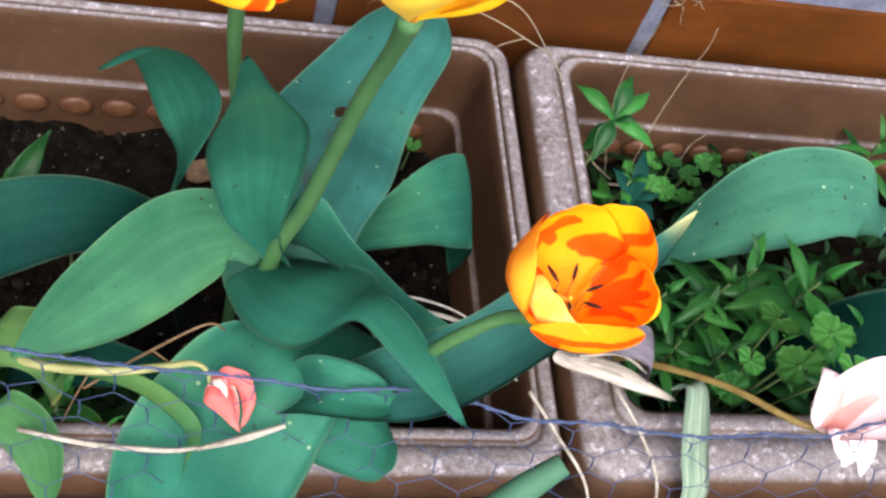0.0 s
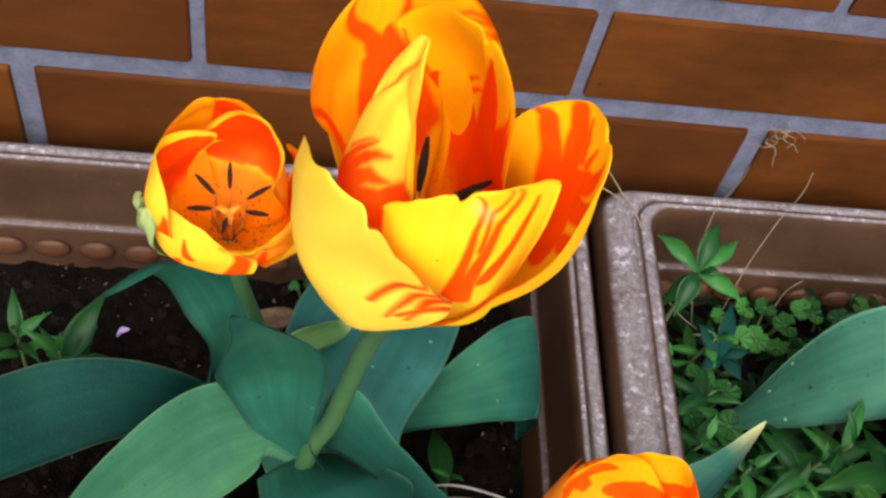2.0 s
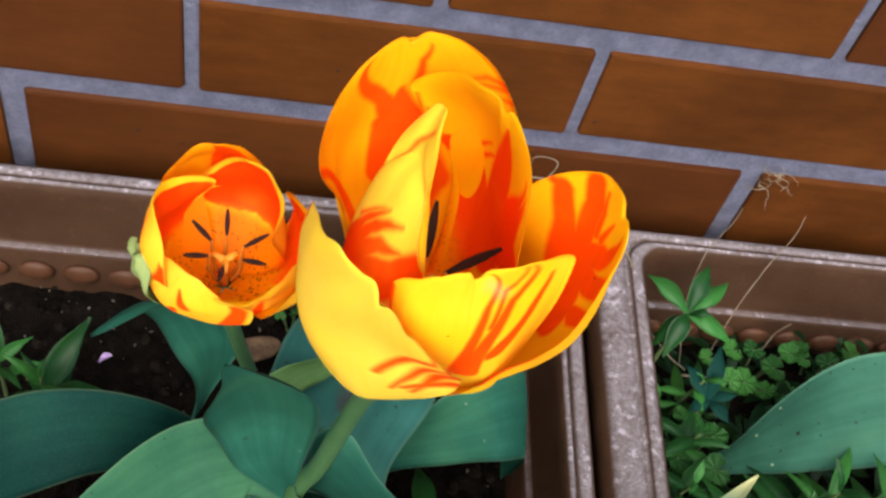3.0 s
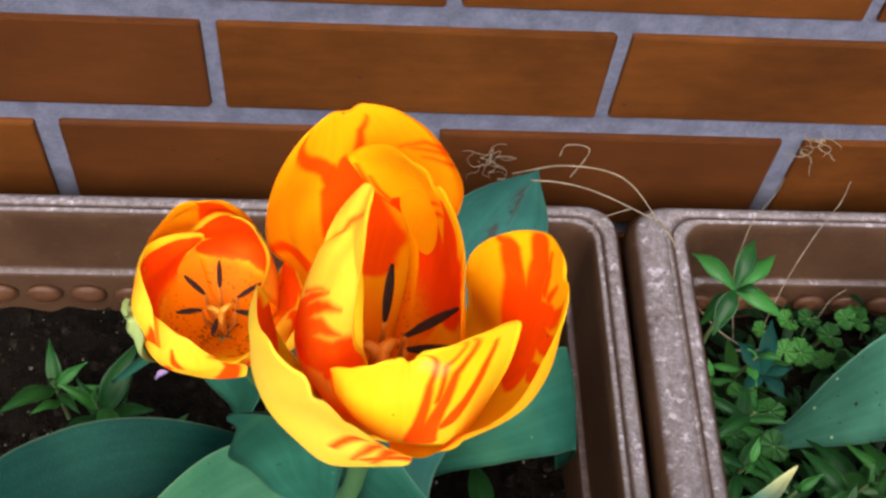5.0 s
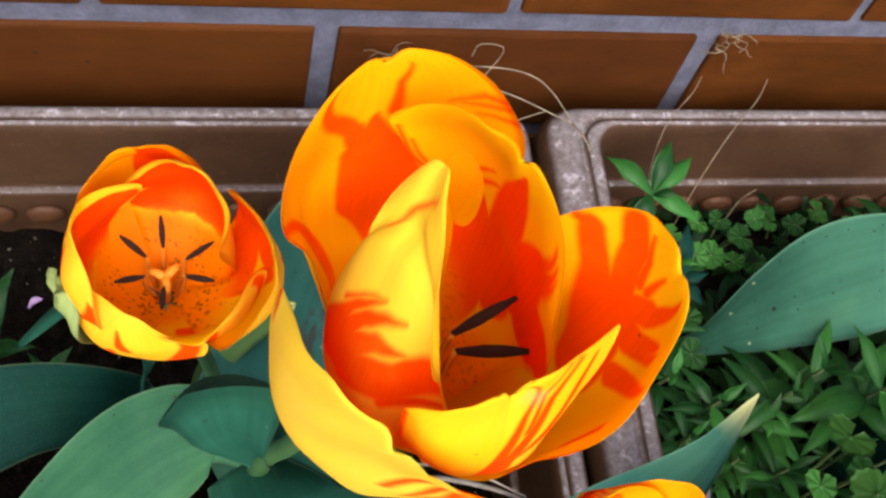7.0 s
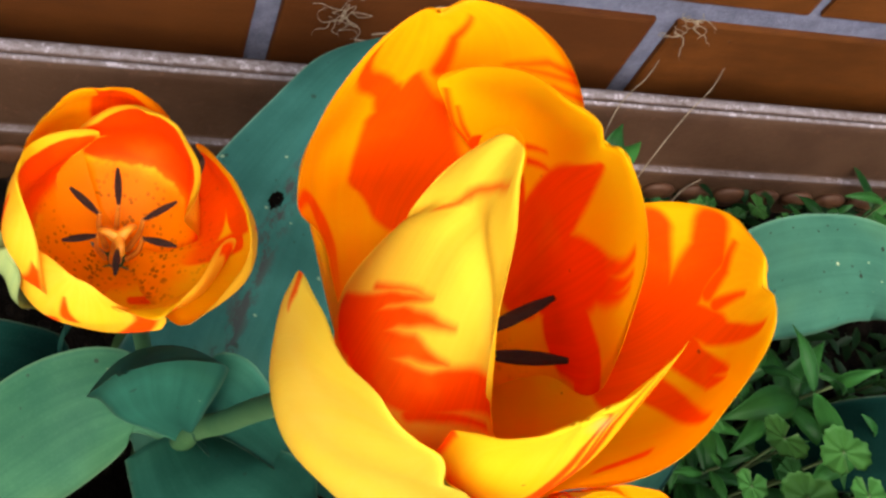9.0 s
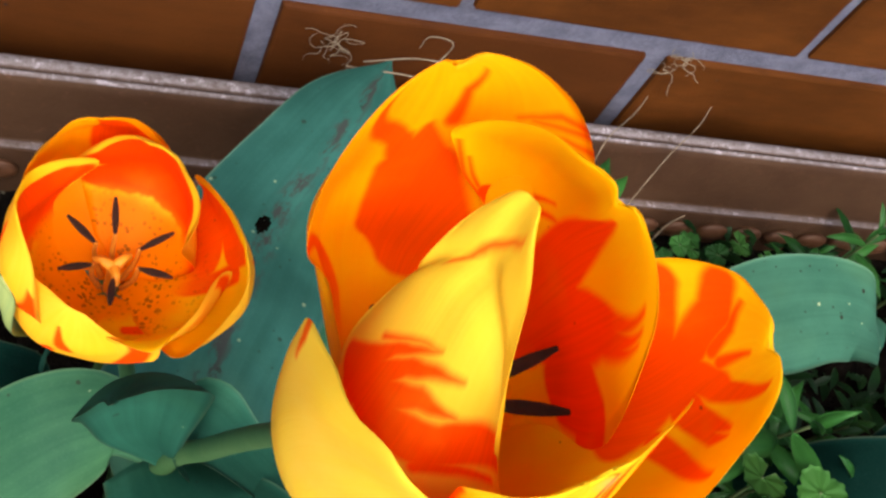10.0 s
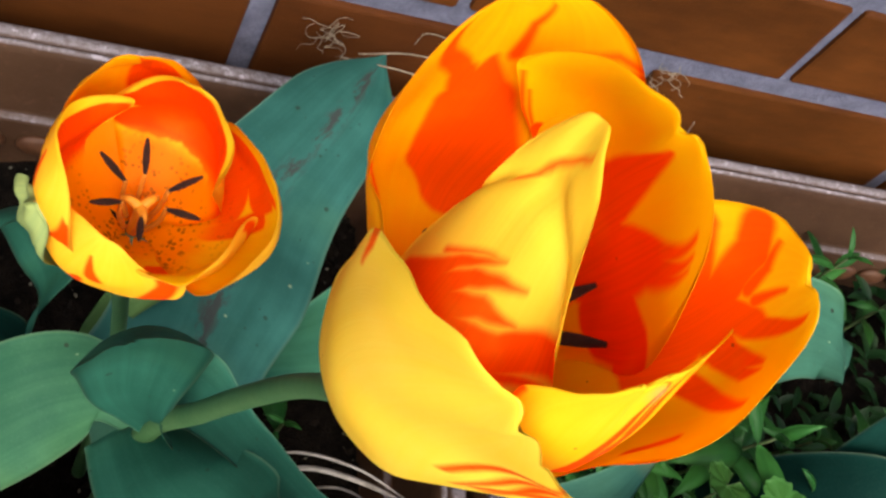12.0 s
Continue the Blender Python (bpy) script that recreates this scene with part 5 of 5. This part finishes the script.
def lobed_plant(x, y, z0, leaves, label="weed with round scalloped bright green leaves"):
    """leaves: (dx, dy, z, radius) of each round leaf on its stalk."""
    rnd = random.Random(int((x + 3) * 6151))
    t = thing("ground_ivy", label, "weed", "weeds in the planters")
    for dx, dy, z, R in leaves:
        c = np.array((x + dx, y + dy, z))
        tilt = Euler((rnd.uniform(-.35, .2), rnd.uniform(-.35, .35), rnd.uniform(0, 6.28))).to_matrix()
        rings, arc = 6, 79
        grid = np.zeros((rings, arc, 3))
        for i in range(rings):
            for j in range(arc):
                th = radians(-166 + 332 * j / (arc - 1))
                lob = .74 + .26 * abs(math.cos(th * 1.5 * 180 / 166)) ** .7 + .04 * math.cos(th * 17) + .03 * noise.noise((th * 2, R * 100, x * 50))
                q = R * (.04 + .96 * i / (rings - 1)) * (1 + (lob - 1) * (i / (rings - 1)) ** 2)
                grid[i, j] = np.array(tilt @ Vector((q * math.cos(th), q * math.sin(th), .07 * q * q / R + .0008 * math.cos(th * 8.5) * i / rings))) + c
        stalk = tube("stalk", [(x + dx * .3, y + dy * .3, z0), (x + dx * .7, y + dy * .7, (z0 + z) / 2 + .008), c + np.array((0, 0, .0006))], [.0011, .0009], M_WEEDSTEM, t, sides=6)
        shell("leaf", grid, .0007, [M_LOBED], stalk)
    return t


ZR = SOIL_Z
def rosette(foot, heart, tips, label, width=.0135, mat=None):
    """A weed of which each leaf runs from the heart of the shoot to its own tip."""
    t = thing("weed", label, "weed", "weeds in the planters")
    h, f0 = np.array(heart), np.array(foot)
    tube("stem", [f0, (f0 * .4 + h * .6) + np.array((-.003, -.002, 0)), h], [.0019, .0016, .0013], M_WEEDSTEM, t, sides=7)
    for k, tip in enumerate(tips):
        e = np.array(tip)
        d = e - h
        side = np.array((-d[1], d[0], .25 * math.sin(k * 2.3) * np.linalg.norm(d)))
        size = np.linalg.norm(d)
        leaf(t, [h, h + d * .33 + np.array((0, 0, .16 * size)), h + d * .7 + np.array((0, 0, .13 * size)), e], min(width, size * .46), side, mat or M_WEED, cup=-.35, wave=.0008, shape=(.22, .62, .95, 1, .72, .35, .05), n=16, m=9, seed=k + 3, thick=.0007)
    return t


rosette((-.046, -.092, ZR), (-.0297, -.0721, .215), [(-.060, -.046, .222), (-.016, -.040, .232), (.001, -.047, .222), (.0035, -.088, .205), (-.018, -.078, .226), (-.046, -.099, .196), (-.052, -.086, .186)], "upright weed with glossy green leaves by the rim", .0145)
rosette((-.012, -.124, ZR), (-.0086, -.1202, .180), [(-.027, -.100, .192), (-.004, -.090, .205), (.012, -.118, .186), (-.026, -.134, .184), (.004, -.140, .182), (-.008, -.108, .200)], "young weed with broad grey-green leaves", .013, M_LEAF_SHADED)
weed(-.020, -.108, ZR, .196, (.004, -.006), 8, 0.035)
weed(-.028, -.150, ZR, .200, (.002, -.008), 14, 0.035)
weed(-.040, -.190, ZR, .198, (.006, -.004), 12, 0.038)
weed(-.012, -.210, ZR, .205, (.002, -.006), 14, 0.038)
weed(.014, -.228, ZR, .212, (.002, -.004), 14, 0.041)
weed(.022, -.214, ZR, .232, (.004, -.008), 12, 0.043)
weed(.050, -.200, ZR, .232, (.000, -.008), 12, 0.051)
weed(.086, -.216, ZR, .240, (.006, -.006), 12, 0.070, "weed with long pointed bright green leaves")
weed(-.006, -.254, ZR, .200, (.002, .002), 14, 0.036)
weed(.022, -.258, ZR, .205, (.003, -.004), 14, 0.041)
weed(-.030, -.232, ZR, .188, (.004, .0), 12, 0.035)
weed(-.036, -.268, ZR, .180, (.004, .0), 8, 0.035)
weed(.120, -.246, ZR, .225, (.006, -.004), 12, 0.054)
weed(.145, -.205, ZR, .21, (.0, -.006), 8, 0.046)
weed(.075, -.250, ZR, .205, (.0, .0), 8, 0.041)
weed(.118, -.285, ZR, .20, (.0, .0), 8, 0.046)
weed(.180, -.270, ZR, .21, (.0, .0), 8, 0.046)
weed(.170, -.072, ZR, .185, (.0, .0), 8, 0.043)
weed(.215, -.060, ZR, .200, (.0, .0), 8, 0.046)
weed(.260, -.085, ZR, .205, (.0, .0), 8, 0.046)
weed(.235, -.215, ZR, .215, (.0, .0), 8, 0.049)
weed(.290, -.160, ZR, .21, (.0, .0), 8, 0.049)
weed(-.040, -.115, ZR, .165, (.0, .0), 8, 0.032)
lobed_plant(.048, -.270, ZR, [(.000, .014, .244, .0165), (.006, -.022, .246, .0175), (-.018, -.010, .228, .012), (-.036, -.030, .226, .014), (.040, .006, .242, .017), (.052, -.020, .240, .015), (.024, .000, .210, .013)])
lobed_plant(.050, -.066, ZR, [(-.020, .006, .152, .0095), (-.006, .004, .158, .0095), (.010, -.008, .154, .0115), (.024, .006, .156, .009), (.036, .014, .152, .0085), (-.030, -.024, .158, .010), (-.012, -.018, .146, .012), (.002, -.026, .150, .010), (.020, -.024, .145, .010), (-.040, -.002, .15, .009)])
lobed_plant(-.020, -.150, ZR, [(.000, .020, .165, .012), (.016, .006, .170, .011), (-.012, -.012, .168, .011), (.012, -.022, .175, .012), (-.026, .018, .160, .010)])
lobed_plant(.105, -.06, ZR, [(-.012, .006, .140, .009), (.006, .000, .146, .010), (.024, .008, .150, .011), (.046, -.004, .150, .010)])

# the left planter
weed(-.462, -.150, ZR, .200, (.0, -.006), 9, .052, "young weed with long glossy leaves", lift=48)
weed(-.498, -.128, ZR, .175, (.0, .0), 7, .045, "young weed with long glossy leaves", lift=35)
weed(-.422, -.165, ZR, .165, (-.004, .004), 3, .040, "young weed with long glossy leaves", lift=60)
lobed_plant(-.305, -.058, ZR, [(-.010, .004, .132, .0045), (.000, .006, .135, .0045), (.010, .004, .133, .0045), (.004, -.004, .130, .004)], "tiny sprout with round green seed leaves")
lobed_plant(-.176, -.060, ZR, [(-.006, .004, .136, .006), (.006, .008, .140, .007)], "tiny sprout with round green seed leaves")
weed(-.420, -.318, ZR, .235, (.004, -.002), 8, 0.054)
weed(-.392, -.330, ZR, .225, (.006, -.002), 7, .036)
weed(-.205, -.215, ZR, .165, (.0, .0), 4, .05, "single grass-like weed in the shade", lift=12)


def leaf_mass(name, area, count, zlo, zhi, size, seed, label, mat):
    """Many small leaves in one mesh, for the undergrowth."""
    rnd = random.Random(seed)
    verts, faces, uvs = [], [], []
    for _ in range(count):
        x, y, z = rnd.uniform(*area[0]), rnd.uniform(*area[1]), rnd.uniform(zlo, zhi)
        a, r, L = rnd.uniform(0, 6.28), rnd.uniform(-.3, .8), size * rnd.uniform(.6, 1.3)
        d = Vector((math.cos(a) * math.cos(r), math.sin(a) * math.cos(r), math.sin(r)))
        s = Vector((-math.sin(a), math.cos(a), rnd.uniform(-.3, .3))).normalized()
        k = len(verts)
        p = Vector((x, y, z))
        up = d.cross(s)
        for f, w in ((0, .06), (.25, .8), (.5, 1), (.75, .75), (1, .04)):
            c = p + d * (L * f) + up * (-.25 * L * f * f)
            h = s * (w * L * .17)
            verts += [c - h + up * (.05 * L * w), c, c + h + up * (.05 * L * w)]
            uvs += [(0, f), (.5, f), (1, f)]
        for i in range(4):
            b = k + i * 3
            faces += [[b, b + 1, b + 4, b + 3], [b + 1, b + 2, b + 5, b + 4]]
    tagged(piece(name, mesh_of(name, verts, faces, [mat], uvs=uvs)), label, "weeds", kind="stuff")


leaf_mass("undergrowth", ((-.055, .45), (-.305, -.03)), 1100, ZR, .145, .022, 11, "dense undergrowth of small weeds, its green darkened as shade", M_UNDER_SHADED)
leaf_mass("undergrowth", ((-.48, -.36), (-.32, -.28)), 120, ZR, .19, .028, 12, "weeds at the planter's front, their green darkened as shade", M_UNDER_SHADED)
leaf_mass("undergrowth", ((-.7, .7), (-.75, -.36)), 2600, .0, .075, .035, 13, "low weeds on the ground before the planters", M_UNDER_SHADED)

# ---- dry stalks, twigs, tendrils ----


def dry(name, runs, mat, label, category, sides=5):
    t = thing(name, label, category)
    for pts, r in runs:
        tube("strand", pts, r, mat, t, sides=sides)
    return t


def dry_leaf(points, width, across, label, cup=.3, mat=None, shape=(.5, .9, 1, .9, .7, .2)):
    t = thing("dead_leaf", label, "dead leaf")
    leaf(t, points, width, across, mat or M_STRAW, cup=cup, wave=.0015, shape=shape, seed=int(width * 1e4), n=26, m=9, name="blade")
    return t


dry("dry_stalk", [([(-.110, -.300, .266), (-.080, -.296, .262), (-.055, -.300, .244)], [.0012, .001]),
                  ([(-.080, -.312, .246), (-.064, -.338, .236), (-.051, -.370, .216), (-.046, -.40, .14)], [.0013, .001]),
                  ([(-.140, -.318, .252), (-.122, -.340, .240), (-.100, -.372, .222), (-.092, -.40, .16)], [.0014, .0011])],
    M_STRAW, "bleached dry stalks lying over the planter rims", "dry stalk")
dry("dry_stalk", [([(-.245, -.275, .255), (-.215, -.270, .262), (-.180, -.278, .262), (-.150, -.288, .25)], [.0012, .0016, .001]),
                  ([(-.225, -.285, .235), (-.185, -.290, .245), (-.150, -.300, .24)], [.0015, .0014, .0008]),
                  ([(-.248, -.268, .262), (-.222, -.264, .268), (-.190, -.270, .266), (-.160, -.282, .256)], [.0006, .0009, .0005]),
                  ([(-.236, -.288, .236), (-.205, -.286, .250), (-.170, -.294, .248), (-.142, -.304, .238)], [.0007, .0010, .0006]),
                  ([(-.230, -.280, .246), (-.200, -.278, .258), (-.176, -.286, .254)], [.0005, .0008, .0004]),
                  ([(-.188, -.282, .252), (-.186, -.296, .225)], [.001, .0008])],
    M_STRAW, "bleached dry stalks among the tulip leaves", "dry stalk")
dry("twig", [([(-.400, -.332, .272), (-.370, -.320, .290), (-.338, -.308, .305), (-.326, -.309, .300)], [.0007, .0009, .0007, .0004]), ([(-.365, -.318, .292), (-.352, -.322, .281)], [.0008, .0005])],
    M_TWIG, "thin crooked brown twig among the leaves", "twig")
dry("twig", [([(-.43, -.345, .16), (-.410, -.325, .225), (-.395, -.31, .26)], [.0009, .0007, .0004]), ([(-.28, -.315, .20), (-.277, -.322, .26)], [.0018, .0012])], M_TWIG, "thin crooked brown twig among the leaves", "twig")
dry("dry_stalk", [([(-.432, -.352, .262), (-.395, -.362, .268), (-.355, -.372, .285), (-.335, -.374, .296)], [.0014, .0018, .0016, .001]),
                  ([(-.340, -.375, .295), (-.318, -.372, .302), (-.296, -.366, .306)], [.0012, .0024, .0014])], M_STRAW, "white bleached straw at the front", "dry stalk")


def tendrils(points, count, spread, seed, label):
    rnd = random.Random(seed)
    t = thing("root_tuft", label, "dried roots")
    c = np.array(points)
    for k in range(count):
        p = [c.copy()]
        d = np.array((rnd.uniform(-1, 1), -abs(rnd.gauss(0, .3)), rnd.uniform(-1, .8)))
        for i in range(7):
            d = d + np.array((rnd.gauss(0, .8), rnd.gauss(0, .15), rnd.gauss(0, .8)))
            d = d / np.linalg.norm(d)
            q = p[-1] + d * spread / 5
            q[1] = min(q[1], WALL_Y - .0035)
            p.append(q)
        tube("strand", p, [.0004, .0003, .0002], M_DRY, t, sides=4, n=26)
    return t


tendrils((.0314, .020, .271), 7, .017, 3, "curly dried roots in a mortar joint")
tendrils((.0272, .020, .252), 6, .014, 8, "curly dried roots in a mortar joint")
tendrils((-.199, .018, .238), 11, .026, 5, "tangle of pale dried roots at the wall")
dry("dry_tendril", [([(-.190, -.010, .262), (-.155, -.012, .275), (-.115, -.016, .268), (-.085, -.030, .238), (-.060, -.045, .21)], [.0006, .0006, .0005]),
                    ([(-.200, -.012, .258), (-.150, -.018, .262), (-.105, -.025, .245), (-.075, -.035, .228), (-.058, -.055, .19), (-.030, -.075, .165), (-.010, -.080, .15)], [.0006, .0006, .0006]),
                    ([(-.150, -.012, .262), (-.140, -.006, .285), (-.156, -.006, .29), (-.160, -.008, .28)], [.0005, .0004]),
                    ([(-.105, -.025, .245), (-.125, -.028, .236), (-.132, -.030, .222)], [.0005, .0004])], M_DRY, "long pale dry tendrils over the planter corner", "dry tendril", 5)
dry("dry_tendril", [([(.018, -.055, .13), (.022, -.044, .185), (.036, -.026, .222), (.047, -.016, .245), (.049, -.010, .262)], [.0005, .0004, .0003]),
                    ([(-.010, -.070, .14), (-.020, -.048, .19), (-.014, -.024, .225), (-.002, -.014, .250), (.002, -.008, .262)], [.0005, .0004, .0003]),
                    ([(.060, -.050, .14), (.064, -.046, .16), (.072, -.044, .172)], [.0007, .0005]),
                    ([(-.020, -.085, .15), (.015, -.082, .145), (.045, -.080, .14)], [.0011, .0009])], M_DRY, "thin dry grass stalks rising behind the weeds", "dry stalk", 5)
dry_leaf([(-.335, -.222, .285), (-.320, -.212, .310), (-.3065, -.204, .3185), (-.2959, -.198, .319), (-.283, -.191, .316)], .020, (.4, -.9, .1), "pale yellow-white dying leaf behind the stem", cup=.1, mat=M_LEAF_YELLOW)
dry_leaf([(-.345, -.082, .118), (-.330, -.080, .124), (-.312, -.072, .122)], .020, (.3, .9, .2), "small dead leaf lying on the soil", mat=M_TWIG)
dry_leaf([(-.036, -.306, .236), (-.0287, -.3111, .252), (-.0294, -.3307, .246), (-.0322, -.3534, .238), (-.030, -.374, .222), (-.029, -.390, .16), (-.029, -.394, .10)], .017, (.97, .1, .25), "limp grey-green dried leaf hanging over the rim", mat=M_LIMP_FIBRE, cup=.45, shape=(.5, .8, 1, 1, .95, .9, .85))
violet = thing("dead_leaf", "limp violet-grey dying leaf bent over", "dead leaf")
leaf(violet, [(-.105, -.284, .262), (-.0864, -.2876, .272), (-.0748, -.2905, .273), (-.0605, -.2925, .266), (-.0565, -.2955, .250), (-.056, -.297, .232)], .025, [(.2, .93, .25), (.2, .95, .1), (.05, .95, .3)], M_VIOLET, cup=-.12, shape=(.6, .95, 1, 1.05, 1, .9), blunt=True, n=30, m=11, name="blade", seed=4)
dry_leaf([(-.122, -.2935, .256), (-.1087, -.2963, .252), (-.0832, -.3020, .2505), (-.0595, -.3085, .2455), (-.0356, -.3142, .236)], .013, (.15, .95, .15), "flattened fibrous bleached stalk across the rim", mat=M_FIBRE, cup=-.35, shape=(.6, .9, 1, .95, .7, .35))
dry_leaf([(-.118, -.300, .262), (-.095, -.303, .262), (-.070, -.309, .254)], .004, (.15, .95, .15), "split fibre of a bleached stalk", mat=M_FIBRE, cup=-.3, shape=(.6, 1, .9, .4))
for k, (x, y, z, a) in enumerate(((-.478, -.118, .124, .3), (-.470, -.155, .125, 1.0), (-.492, -.180, .13, .2))):
    dry("straw", [([(x, y, z), (x + .022 * math.cos(a), y + .022 * math.sin(a), z + .004)], [.0008, .0008])], M_STRAW, "short pale straw on the soil", "straw")
petal_bit = thing("fallen_petal", "tiny violet fallen petal on the soil", "petal")
leaf(petal_bit, [(-.440, -.098, .118), (-.436, -.094, .121), (-.431, -.092, .119)], .005, (.3, .9, .2), mat_plain("violet_petal", (.45, .28, .55), (.6, .42, .7), 200, .5, .2), n=8, m=5, name="blade")
rolled = thing("rolled_leaf", "rolled blue-green leaf end at the front rim", "leaf")
tube("roll", [(-.185, -.405, .262), (-.162, -.392, .285), (-.142, -.382, .297)], [.010, .0085, .0065], M_LEAF, rolled, sides=12)

# ---- wire netting ----


def netting():
    t = thing("wire_netting", "sagging blue-grey hexagonal wire netting along the front", "wire netting")
    rnd = random.Random(9)
    along, down = Vector((.995, -.088, .0)).normalized(), Vector((.0, -.42, -.90)).normalized()
    org = Vector((-.62, -.327, .335))

    def at(a, b):
        sag = .012 * noise.noise((a * 5, b * 7, 2)) + .006 * noise.noise((a * 19, b * 16, 8))
        return org + along * a + down * b + Vector((0, sag * 1.3, sag * .8))

    cell, half, strand = .034, .013, []
    rows = 8
    for r in range(rows):
        for k in range(int(1.35 / cell)):
            x = k * cell + (cell / 2 if r % 2 else 0)
            y = r * (half + .010)
            jx, jy = rnd.uniform(-.003, .003), rnd.uniform(-.003, .003)
            pa, pb, pc = at(x + jx * .3, y + .005), at(x + cell / 2, y - .005), at(x + cell, y + .005)
            strand.append(([pa, pa.lerp(pb, .5) + Vector((0, 0, .0012 * rnd.uniform(-1, 1))), pb], [.00030]))
            strand.append(([pb, pb.lerp(pc, .5) + Vector((0, 0, .0012 * rnd.uniform(-1, 1))), pc], [.00030]))
            pd = at(x, y + half + .003)
            strand.append(([pa, pa.lerp(pd, .5) + Vector((.0006, 0, 0)), pd], [.00048]))
    join_tubes("mesh", strand, M_WIRE, t, sides=5)
    top = [at(a, -.003) for a in np.linspace(0, 1.35, 40)]
    tube("top_wire", top, [.0007], M_WIRE, t, n=120)
    twist = [at(a, -.003) + Vector((0, .0011 * math.cos(a * 420), .0011 * math.sin(a * 420))) for a in np.linspace(0, 1.35, 400)]
    tube("twist_wire", twist, [.0005], M_WIRE, t, sides=5, n=800)


netting()
